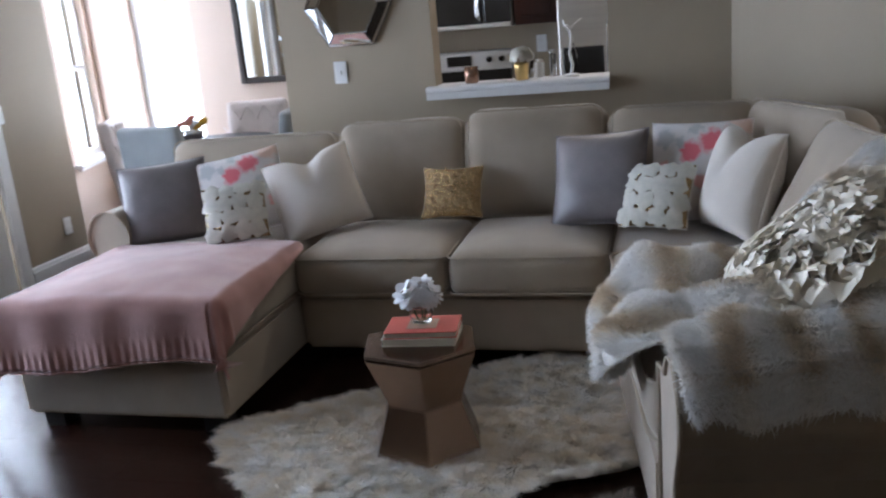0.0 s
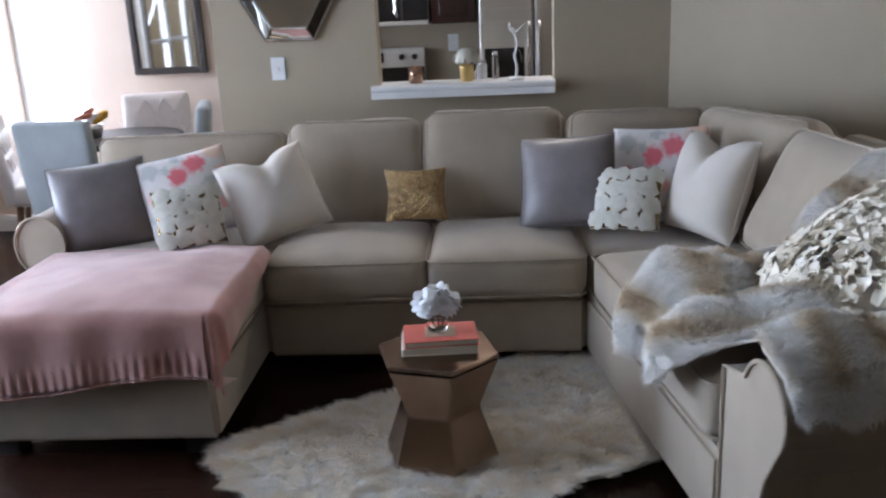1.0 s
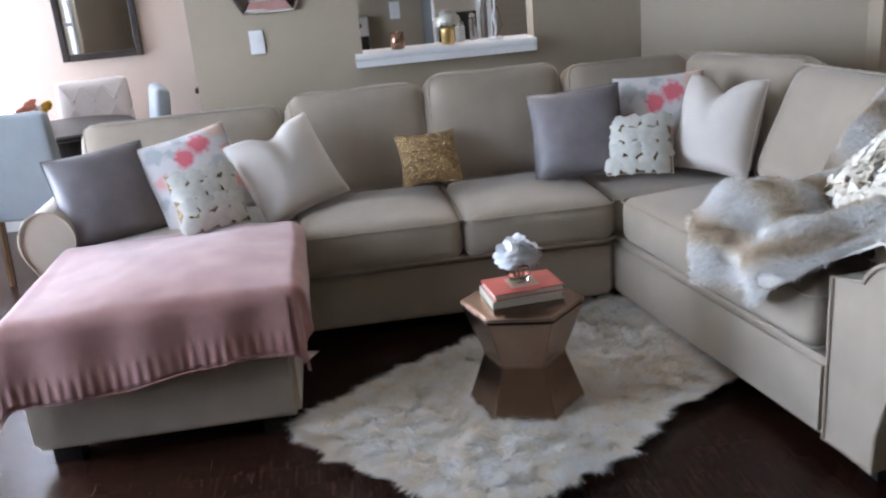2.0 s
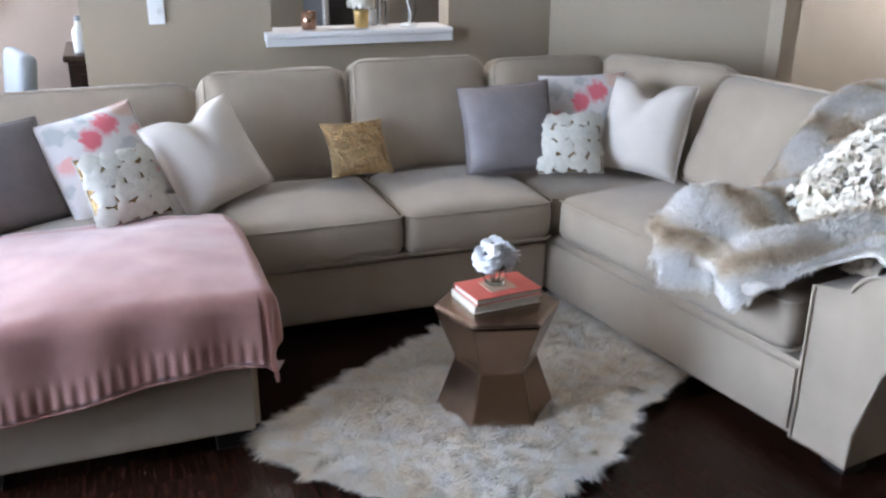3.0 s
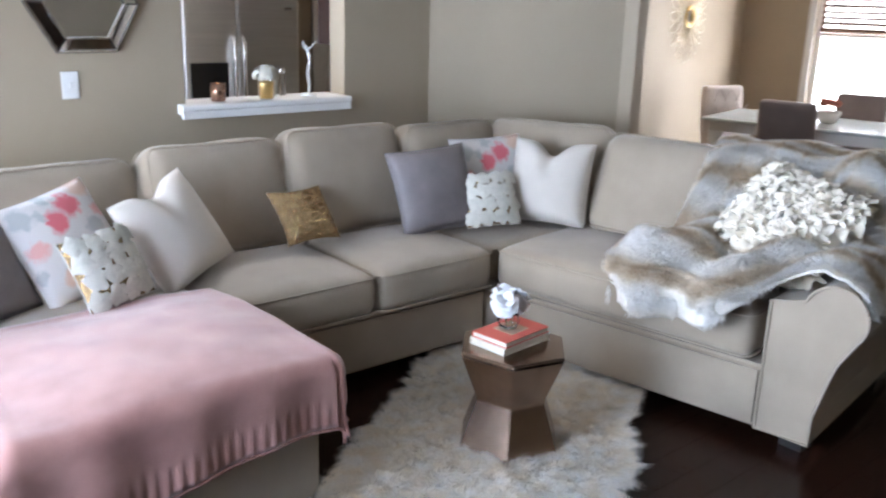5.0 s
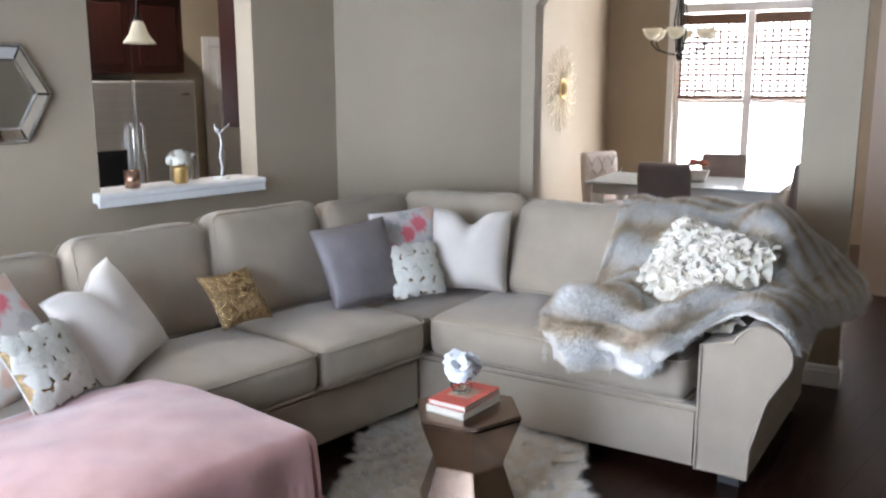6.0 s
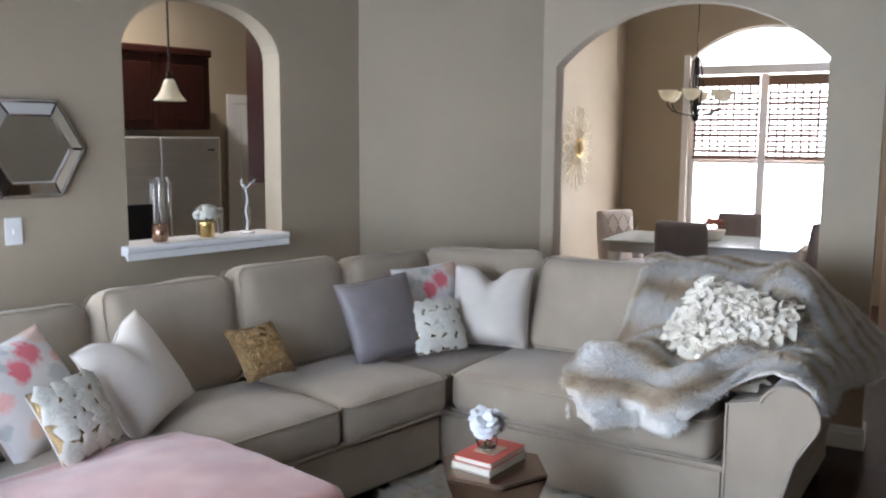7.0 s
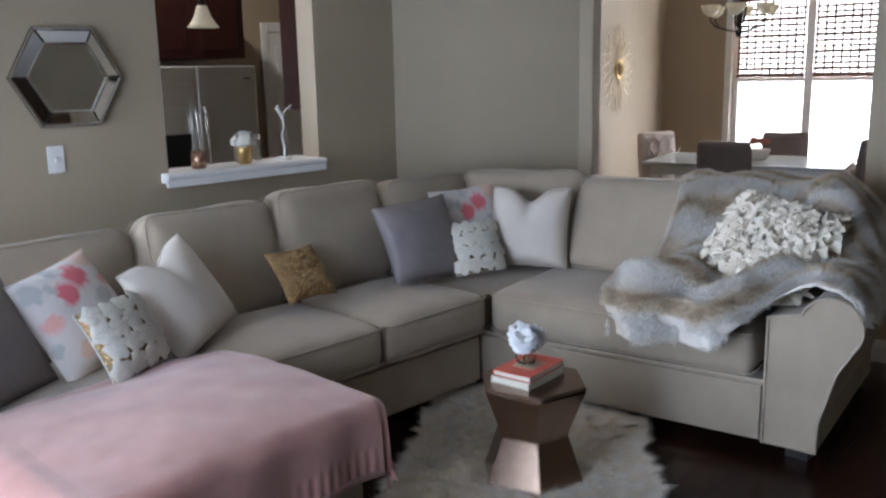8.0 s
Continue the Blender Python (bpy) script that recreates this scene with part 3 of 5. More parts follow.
def back_cushion(x, y, z, w, h, yaw, lean=14, d=0.20, seed=0, roll=0):
    c = part("back_cushion", soft_box(w, d, h, 0.085, 0.0, 0.03, 16, wob=0.008, seed=seed), FABRIC, sofa, smooth=True)
    c.matrix_local = facing(x, y, z, yaw, lean, roll) @ pose(0, 0, h / 2)
    for side in (-1, 1):
        pts = []
        for cx, cz, a0 in ((w / 2 - 0.06, h / 2 - 0.06, 0), (-w / 2 + 0.06, h / 2 - 0.06, 90), (-w / 2 + 0.06, -h / 2 + 0.06, 180), (w / 2 - 0.06, -h / 2 + 0.06, 270)):
            for i in range(7):
                a = radians(a0 + i * 15)
                p = Vector((cx + 0.046 * math.cos(a), side * (d / 2 - 0.022), cz + 0.046 * math.sin(a)))
                pts.append(p + noise.noise_vector(p * 9 + Vector((seed, 0, 0))) * 0.006)
        dense = []
        for i, p in enumerate(pts):
            q = pts[(i + 1) % len(pts)]
            k = max(1, int((q - p).length / 0.02))
            for j in range(k):
                m = p.lerp(q, j / k)
                dense.append(m + Vector((0, 0.0022 * math.sin(len(dense) * 1.9), 0.0022 * math.sin(len(dense) * 2.3))))
        part("piping", tube(dense, 0.0045, 5, closed=True), PIPING, c)
    return c


back_cushion(-0.838, 3.46, 0.50, 0.650, 0.50, 0, 13, seed=11)
back_cushion(-0.178, 3.44, 0.50, 0.655, 0.53, 0, 13, seed=12)
back_cushion(0.487, 3.42, 0.50, 0.640, 0.51, 0, 13, seed=13)
back_cushion(0.88, 3.14, 0.50, 0.70, 0.52, -66, 14, seed=14)
back_cushion(0.885, 2.46, 0.51, 0.64, 0.52, -82, 26, d=0.22, seed=15)
back_cushion(0.97, 1.85, 0.51, 0.54, 0.48, -82, 26, d=0.2, seed=16)
back_cushion(-1.64, 3.50, 0.49, 0.92, 0.47, 2, 12, seed=17)


def back_frame(p, q, top, thick=0.17, seed=0, rake=0.06):
    """An upholstered back between two places of the plan, with a rounded, raked top."""
    p, q = Vector((*p, 0)), Vector((*q, 0))
    n = (q - p).length
    prof = [(0, 0.10), (thick, 0.10), (thick + rake, top - 0.06), (thick + rake - 0.02, top - 0.015), (thick + rake - 0.07, top), (rake + 0.05, top), (rake + 0.01, top - 0.03), (rake * 0.5, top * 0.5)]
    ob = part("back_frame", prism(prof, n, "x"), FABRIC, sofa)
    ob.matrix_local = Matrix.Translation(p) @ Matrix.Rotation(math.atan2(q.y - p.y, q.x - p.x), 4, 'Z')
    return ob


back_frame((-2.10, 3.60), (0.66, 3.60), 0.885)
back_frame((0.67, 3.60), (1.17, 3.05), 0.90)
back_frame((1.18, 3.03), (1.375, 1.55), 0.92)


def rolled_arm(length, profile, bm=None):
    return prism(profile, length, "y", 0, bm=bm)


def scroll(width, height, foot, flare, n=24):
    """An arm's front outline: (across, up), the roll leaning outwards (towards minus)."""
    r = 0.115
    pts = [(width, foot), (width, height - 0.10)]
    cx, cz = 0.06, height - r
    for i in range(n + 1):
        a = radians(20 + i * 200 / n)
        pts.append((cx + 0.98 * r * math.cos(a), cz + r * math.sin(a)))
    pts += [(0.03, height - 0.29), (flare, foot + 0.12), (flare, foot)]
    return pts


left_profile = [(0.20, 0.30), (0.205, 0.50)] + [(0.105 + 0.112 * math.cos(radians(5 + i * 9)), 0.575 + 0.132 * math.sin(radians(5 + i * 9))) for i in range(25)] + [(0.055, 0.42), (0.06, 0.30)]
arm = part("arm", rolled_arm(0.72, left_profile), FABRIC, sofa)
arm.matrix_local = pose(-2.265, 2.93, 0)
part("piping", tube([(x, -0.004, z) for x, z in left_profile], 0.006, 6, closed=True), PIPING, arm)
right_profile = scroll(0.29, 0.69, 0.065, 0.085)
arm = part("arm", rolled_arm(1.13, right_profile), FABRIC, sofa)
arm.matrix_local = pose(0.439, 1.225, 0, 0, 0, 8) @ pose(0, 0, 0, 0, 0, -90) @ Matrix.Diagonal((-1, 1, 1, 1))
part("piping", tube([(x, -0.004, z) for x, z in right_profile], 0.0065, 6, closed=True), PIPING, arm)


# ---- side table, books, flowers ----
table = thing("side_table", pose(-0.395, 2.060, 0.028), "bronze metal hexagonal hourglass side table on the fur rug", "side table")


def hex_ring(r, turn=0.0):
    return [(r * math.cos(radians(165 + turn + 60 * k)), r * math.sin(radians(165 + turn + 60 * k))) for k in range(6)]


def hex_shell(levels):
    bm = bmesh.new()
    rings = [[bm.verts.new((x, y, z)) for x, y in hex_ring(r)] for r, z in levels]
    for a, b in zip(rings, rings[1:]):
        for i in range(6):
            bm.faces.new((a[i], a[(i + 1) % 6], b[(i + 1) % 6], b[i]))
    bm.faces.new(rings[0][::-1])
    bm.faces.new(rings[-1])
    bmesh.ops.recalc_face_normals(bm, faces=bm.faces)
    bmesh.ops.bevel(bm, geom=bm.edges[:], offset=0.003, segments=2, affect='EDGES')
    return bm


part("body", hex_shell([(0.212, 0.0), (0.142, 0.196), (0.144, 0.212), (0.210, 0.378)]), BRONZE, table)
part("top", hex_shell([(0.208, 0.380), (0.212, 0.383), (0.212, 0.391), (0.207, 0.396)]), BRONZE, table)


def book(name, m, w, d, h, cover, label, patch=False):
    t = thing(name, m, label, "book", "books on the side table")
    part("cover", box(-w / 2, -d / 2, 0, w / 2, d / 2, 0.003, 0.001), cover, t)
    part("cover", box(-w / 2, -d / 2, h - 0.003, w / 2, d / 2, h, 0.001), cover, t)
    part("spine", box(-w / 2, d / 2 - 0.004, 0.003, w / 2, d / 2, h - 0.003), cover, t)
    part("page_block", box(-w / 2 + 0.004, -d / 2 + 0.004, 0.0032, w / 2 - 0.004, d / 2 - 0.0045, h - 0.0032), PAPER, t)
    if patch:
        part("label_patch", box(-0.05, -0.045, h + 0.0005, 0.05, 0.045, h + 0.0018), PATCH, t)
    return t


book("book", pose(-0.390, 2.083, 0.4245, 0, 0, 4), 0.25, 0.168, 0.026, PAPER, "cream bound book lying flat under another")
book("book", pose(-0.385, 2.085, 0.4510, 0, 0, 6), 0.245, 0.162, 0.022, CORAL, "coral red book with a tan label on its cover", True)

vase = thing("vase", pose(-0.392, 2.095, 0.4760), "small clear glass vase on the books", "vase")
prof = [(0.024, 0.0), (0.034, 0.004), (0.040, 0.03), (0.036, 0.055), (0.034, 0.062), (0.031, 0.062), (0.033, 0.052), (0.037, 0.03), (0.031, 0.010), (0.0, 0.010)]
part("glass", lathe(prof, 28), GLASS, vase, smooth=True)


def rose(r, seed, layers=6):
    """Petals in rings about a core, opening outwards."""
    rng = random.Random(seed)
    bm = bmesh.new()
    for layer in range(layers):
        k = 3 + layer
        tilt = 12 + layer * 13
        size = r * (0.45 + 0.11 * layer)
        for i in range(k):
            a = 2 * math.pi * (i + 0.5 * (layer % 2)) / k + rng.uniform(-0.2, 0.2)
            m = Matrix.Rotation(a, 4, 'Z') @ Matrix.Rotation(radians(tilt + rng.uniform(-8, 8)), 4, 'Y')
            g = []
            for j in range(5):
                row = []
                for q in range(5):
                    u, v = q / 2 - 1, j / 4
                    w = size * 0.75 * math.sin(math.pi * (0.22 + 0.62 * v)) * (1 if v < 0.95 else 0.85)
                    z = size * v * 1.15 - abs(u) ** 2 * size * 0.12 * v
                    x = 0.06 * r * layer + size * 0.18 * math.sin(v * 2.2) - (1 - u * u) * 0.0 + u * u * size * -0.22
                    p = m @ Vector((x + (v ** 3) * size * 0.22, u * w, z - r * 0.45))
                    p += noise.noise_vector(p * 60 + Vector((seed, 0, 0))) * 0.002
                    row.append(bm.verts.new(p))
                g.append(row)
            for j in range(4):
                for q in range(4):
                    bm.faces.new((g[j][q], g[j][q + 1], g[j + 1][q + 1], g[j + 1][q]))
    return bm


def ball_bloom(r, petals, size, seed):
    """A full round bloom: cupped petals all over a ball, tighter towards its face."""
    rng = random.Random(seed)
    bm = bmesh.new()
    for k in range(petals):
        q = 1 - 1.75 * (k + 0.5) / petals
        a = k * 2.39996 + rng.uniform(-0.2, 0.2)
        w = math.sqrt(max(0, 1 - q * q))
        n = Vector((w * math.cos(a), w * math.sin(a), q))
        t = Vector((-math.sin(a), math.cos(a), 0))
        up = n.cross(t)
        out = (n + up * -0.55).normalized()
        rows = []
        for j in range(4):
            v = j / 3
            row = []
            for i in range(5):
                u = i / 2 - 1
                wd = size * math.sin(math.pi * (0.25 + 0.55 * v)) * (1 + rng.uniform(-0.06, 0.06))
                p = n * (r * 0.55) + (up * -0.75 + n * 0.55) * (v - 0.25) * size * 1.25 + t * u * wd + n * (0.25 * size * (1 - u * u) + 0.35 * size * v * v)
                row.append(bm.verts.new(p + noise.noise_vector(p * 70) * 0.002))
            rows.append(row)
        for j in range(3):
            for i in range(4):
                bm.faces.new((rows[j][i], rows[j][i + 1], rows[j + 1][i + 1], rows[j + 1][i]))
    return bm


flowers = thing("white_roses", pose(-0.392, 2.095, 0.5045), "three white roses in the small glass vase", "flowers")
for i, (dx, dy, dz, r, tip) in enumerate(((-0.034, -0.014, 0.072, 0.052, -24), (0.036, -0.008, 0.068, 0.048, 26), (0.004, 0.030, 0.080, 0.048, 6))):
    b = part("bloom", ball_bloom(r, 38, 0.021, 40 + i), PETAL, flowers, smooth=True)
    b.matrix_local = pose(dx, dy, dz, 24 if i < 2 else -20, tip, i * 70)
    tagged(b, kind="stuff")
    part("stem", tube([(dx * 0.3, dy * 0.3, -0.022), (dx * 0.6, dy * 0.5, 0.02), (dx, dy, dz - 0.02)], 0.003, 6), STEM, flowers)

# ---- throw pillows ----


def throw_pillow(m, w, h, t, mat, label, notch=0.0, seed=0, edge=None, name="throw_pillow", sag=0.05, wrinkle=0.006):
    o = thing(name, m, label, "pillow", "throw pillows on the sofa")
    part("cover", pillow(w, h, t, notch, seed=seed, sag=sag, wrinkle=wrinkle), mat, o, smooth=True)
    part("seam_edge", pillow_edge(w, h, notch, sag=sag, rad=0.0028), edge or mat, o)
    return o


def spot_material(name, base, spots, rough=0.85):
    """Printed cotton: soft-edged blots of colour (x, z, radius, colour) on a plain ground."""
    m = bpy.data.materials.new(name)
    m.use_nodes = True
    nt = m.node_tree
    b = nt.nodes["Principled BSDF"]
    tc = nt.nodes.new("ShaderNodeTexCoord")
    wob = nt.nodes.new("ShaderNodeTexNoise")
    wob.inputs["Scale"].default_value, wob.inputs["Detail"].default_value = 28, 3
    nt.links.new(tc.outputs["Object"], wob.inputs["Vector"])
    add = nt.nodes.new("ShaderNodeMix")
    add.data_type, add.blend_type = 'RGBA', 'LINEAR_LIGHT'
    add.inputs["Factor"].default_value = 0.035
    nt.links.new(tc.outputs["Object"], add.inputs["A"])
    nt.links.new(wob.outputs["Color"], add.inputs["B"])
    last = None
    for x, z, r, col in spots:
        flat = nt.nodes.new("ShaderNodeVectorMath")
        flat.operation = 'MULTIPLY'
        flat.inputs[1].default_value = (1, 0, 1)
        nt.links.new(add.outputs["Result"], flat.inputs[0])
        dist = nt.nodes.new("ShaderNodeVectorMath")
        dist.operation = 'DISTANCE'
        dist.inputs[1].default_value = (x, 0, z)
        nt.links.new(flat.outputs[0], dist.inputs[0])
        mr = nt.nodes.new("ShaderNodeMapRange")
        mr.inputs["From Min"].default_value, mr.inputs["From Max"].default_value = r, r * 0.55
        nt.links.new(dist.outputs["Value"], mr.inputs["Value"])
        mx = nt.nodes.new("ShaderNodeMix")
        mx.data_type = 'RGBA'
        nt.links.new(mr.outputs[0], mx.inputs["Factor"])
        if last:
            nt.links.new(last, mx.inputs["A"])
        else:
            mx.inputs["A"].default_value = (*base, 1)
        mx.inputs["B"].default_value = (*col, 1)
        last = mx.outputs["Result"]
    nt.links.new(last, b.inputs["Base Color"])
    b.inputs["Roughness"].default_value = rough
    b.inputs["Sheen Weight"].default_value = 0.2
    fine = nt.nodes.new("ShaderNodeTexNoise")
    fine.inputs["Scale"].default_value = 600
    bp = nt.nodes.new("ShaderNodeBump")
    bp.inputs["Strength"].default_value, bp.inputs["Distance"].default_value = 0.3, 0.002
    nt.links.new(tc.outputs["Object"], fine.inputs["Vector"])
    nt.links.new(fine.outputs[0], bp.inputs["Height"])
    nt.links.new(bp.outputs[0], b.inputs["Normal"])
    return m


ROSE, BLUSH, LEAF, PEACH = (0.74, 0.16, 0.19), (0.78, 0.42, 0.38), (0.50, 0.50, 0.485), (0.74, 0.52, 0.41)
FLORAL = spot_material("floral_print_cotton", (0.72, 0.67, 0.64), [
    (-0.14, 0.35, 0.05, LEAF), (0.10, 0.22, 0.05, LEAF), (-0.02, 0.39, 0.035, LEAF), (0.16, 0.40, 0.07, PEACH), (-0.03, 0.29, 0.055, ROSE), (0.055, 0.335, 0.06, ROSE),
    (-0.15, 0.22, 0.045, BLUSH), (0.02, 0.16, 0.035, BLUSH), (0.14, 0.12, 0.04, BLUSH), (-0.10, 0.09, 0.04, PEACH), (0.03, 0.05, 0.03, LEAF), (-0.08, 0.33, 0.03, LEAF), (-0.18, 0.14, 0.03, LEAF), (0.17, 0.28, 0.04, BLUSH)])

throw_pillow(facing(0.128, 3.07, 0.55, -16, 27, -5), 0.42, 0.42, 0.15, LEATHER, "taupe grey leather throw pillow on the sofa", seed=3)
throw_pillow(facing(0.545, 3.14, 0.54, -14, 20, -2), 0.42, 0.43, 0.13, FLORAL, "white cotton throw pillow with a pink floral print", seed=4)
throw_pillow(facing(0.640, 2.90, 0.55, -65, 18, 0), 0.42, 0.42, 0.22, WHITE_FAB, "plump cream white throw pillow with a chopped top", notch=0.07, seed=5)
throw_pillow(facing(-1.100, 3.10, 0.545, 20, 30, -14), 0.42, 0.41, 0.17, WHITE_FAB, "cream white throw pillow tipped against another", notch=0.045, seed=6)
throw_pillow(facing(-1.50, 3.12, 0.545, 20, 32, -10), 0.42, 0.42, 0.13, FLORAL, "white floral print throw pillow behind a smaller one", seed=7)
throw_pillow(facing(-1.890, 3.02, 0.53, 24, 28, -3), 0.42, 0.41, 0.15, LEATHER, "taupe grey leather throw pillow against the arm", seed=8)

gold_pillow = throw_pillow(facing(-0.535, 3.175, 0.575, 6, 38, 1), 0.285, 0.265, 0.10, SEQUIN_GOLD, "small gold sequinned throw pillow", seed=9, sag=0.11, wrinkle=0.003)


def pillow_front(u, v, w, h, t, sag=0.05):
    x = u * w / 2 * (1 - sag * (1 - v * v))
    z = v * h / 2 * (1 - sag * (1 - u * u)) + h / 2
    th = t / 2 * (max(0, 1 - abs(u) ** 2.6) * max(0, 1 - abs(v) ** 2.6)) ** 0.55
    if v < 0:
        th *= 1 + 0.18 * (1 - u * u) * (-v)
    return Vector((x, -th, z))


def surface_frame(u, v, w, h, t):
    p = pillow_front(u, v, w, h, t)
    du = pillow_front(u + 0.03, v, w, h, t) - pillow_front(u - 0.03, v, w, h, t)
    dv = pillow_front(u, v + 0.03, w, h, t) - pillow_front(u, v - 0.03, w, h, t)
    n = du.cross(dv).normalized()
    return p, du.normalized(), n


def sequins(w, h, t, step, r, seed):
    rng = random.Random(seed)
    bm = bmesh.new()
    nu, nv = int(w / step), int(h / step / 0.866)
    for j in range(nv):
        for i in range(nu):
            u = ((i + 0.5 + 0.5 * (j % 2)) / nu * 2 - 1) * 0.97
            v = ((j + 0.5) / nv * 2 - 1) * 0.97
            if abs(u) > 0.975:
                continue
            p, a, n = surface_frame(u, v, w, h, t)
            n = (n + Vector((rng.gauss(0, 0.5), rng.gauss(0, 0.5), rng.gauss(0, 0.5) - 0.05))).normalized()
            a = (a - n * a.dot(n)).normalized()
            b = n.cross(a)
            c = p + n * 0.004
            bm.faces.new([bm.verts.new(c + (a * math.cos(k * math.pi / 3) + b * math.sin(k * math.pi / 3)) * r) for k in range(6)])
    return bm


tagged(part("sequin_cover", sequins(0.275, 0.255, 0.10, 0.0125, 0.0072, 5), SEQUIN_GOLD, gold_pillow), kind="stuff")


def rosette(r, seed):
    """A gathered cloth flower: a low dome with ruffled rings."""
    bm = bmesh.new()
    rings = []
    rng = random.Random(seed)
    ph = rng.uniform(0, 6)
    for k in range(5):
        q = k / 4
        ring = []
        for i in range(14):
            a = 2 * math.pi * i / 14
            rr = r * q * (1 + 0.16 * q * math.sin(5 * a + ph) + 0.07 * q * math.sin(11 * a + 2 * ph))
            z = 0.005 * (1 - q ** 3) + 0.007 * math.sin(5 * a + ph + 2.2 * k) * q * (1.15 - q) * 2.4 + 0.002 * (k % 2)
            ring.append(bm.verts.new((rr * math.cos(a), rr * math.sin(a), z)))
        rings.append(ring)
    for a, b in zip(rings, rings[1:]):
        for i in range(14):
            bm.faces.new((a[i], a[(i + 1) % 14], b[(i + 1) % 14], b[i]))
    bmesh.ops.remove_doubles(bm, verts=bm.verts, dist=1e-6)
    return bm


ROSETTE_FAB = material("ivory_felt", (0.74, 0.70, 0.60), 0.9, scale=30, vary=0.08, fine=500, bump=0.5, sheen=0.3)


def rosette_pillow(m, w, h, t, seed, label):
    o = throw_pillow(m, w, h, t, SEQUIN_GOLD, label, seed=seed, wrinkle=0.003, edge=ROSETTE_FAB)
    shapes = [rosette(w * 0.146, seed * 9 + k) for k in range(3)]
    meshes = []
    for bm in shapes:
        me = bpy.data.meshes.new("rosette")
        bm.to_mesh(me)
        bm.free()
        me.materials.append(ROSETTE_FAB)
        me.polygons.foreach_set("use_smooth", [True] * len(me.polygons))
        meshes.append(me)
    rng = random.Random(seed)
    for j in range(4):
        for i in range(4):
            u = -0.74 + 0.49 * i + (0.06 if j % 2 else -0.06) + rng.uniform(-0.03, 0.03)
            v = -0.76 + 0.505 * j + rng.uniform(-0.03, 0.03)
            u = max(-0.80, min(0.80, u))
            p, a, n = surface_frame(u, v, w, h, t)
            b = n.cross(a).normalized()
            a = b.cross(n)
            ob = new("rosette", meshes[(i + j) % 3])
            ob.parent = o
            ob.matrix_local = Matrix.Translation(p + n * 0.002) @ Matrix((a, b, n)).transposed().to_4x4() @ Matrix.Rotation(rng.uniform(0, 6), 4, 'Z')
    return o


rosette_pillow(facing(0.355, 2.955, 0.565, -20, 32, -1), 0.29, 0.275, 0.10, 21, "small ivory rosette throw pillow with gold sequins")
rosette_pillow(facing(-1.480, 2.925, 0.555, 20, 31, -3), 0.29, 0.275, 0.10, 22, "small ivory rosette pillow with gold sequins beside the pink throw")

# ruffled satin pillow
ruf_x = Vector((-0.03, -0.38, -0.07)).normalized()
ruf_y = Vector((0.307, -0.19, 0.25)).cross(ruf_x).normalized()
RUF = Matrix.Translation((0.595, 1.725, 0.622)) @ Matrix((ruf_x, ruf_y, ruf_x.cross(ruf_y))).transposed().to_4x4()
ruffle_pillow = thing("throw_pillow", RUF, "ivory satin pillow covered in ribbon ruffles on the fur throw", "pillow", "throw pillows on the sofa")
part("cover", pillow(0.48, 0.48, 0.18, seed=31), SATIN, ruffle_pillow, smooth=True)


def ruffle_strip(count, seed):
    """Wavy ribbon pieces that stand on the pillow's front, one after another."""
    rng = random.Random(seed)
    bm = bmesh.new()
    for k in range(count):
        u, v = rng.uniform(-0.93, 0.93), rng.uniform(-0.93, 0.93)
        p, a, n = surface_frame(u, v, 0.48, 0.48, 0.18)
        b = n.cross(a).normalized()
        a = b.cross(n)
        ang = rng.uniform(0, 6.28)
        d = a * math.cos(ang) + b * math.sin(ang)
        e = n.cross(d)
        ln, ht = rng.uniform(0.06, 0.10), rng.uniform(0.024, 0.040)
        amp, ph, tip = rng.uniform(0.008, 0.016), rng.uniform(0, 6), rng.choice((-1, 1)) * rng.uniform(0.5, 1.1)
        rows = []
        for j in range(3):
            q = j / 2
            rows.append([bm.verts.new(p + d * ((s / 7 - 0.5) * ln * (1 + 0.25 * q)) + e * (amp * math.sin(s * 1.5 + ph) * (0.35 + q) + tip * ht * q * q) + n * (ht * q * (1 - 0.12 * q))) for s in range(8)])
        for j in range(2):
            for s in range(7):
                bm.faces.new((rows[j][s], rows[j][s + 1], rows[j + 1][s + 1], rows[j + 1][s]))
    return bm


tagged(part("ruffle_layer", ruffle_strip(330, 3), SATIN, ruffle_pillow, "ivory satin ribbon ruffles", smooth=True), kind="stuff")

# ---- pink throw over the chaise ----
EDGE_X, EDGE_Y, TOP = -1.175, 2.105, 0.560


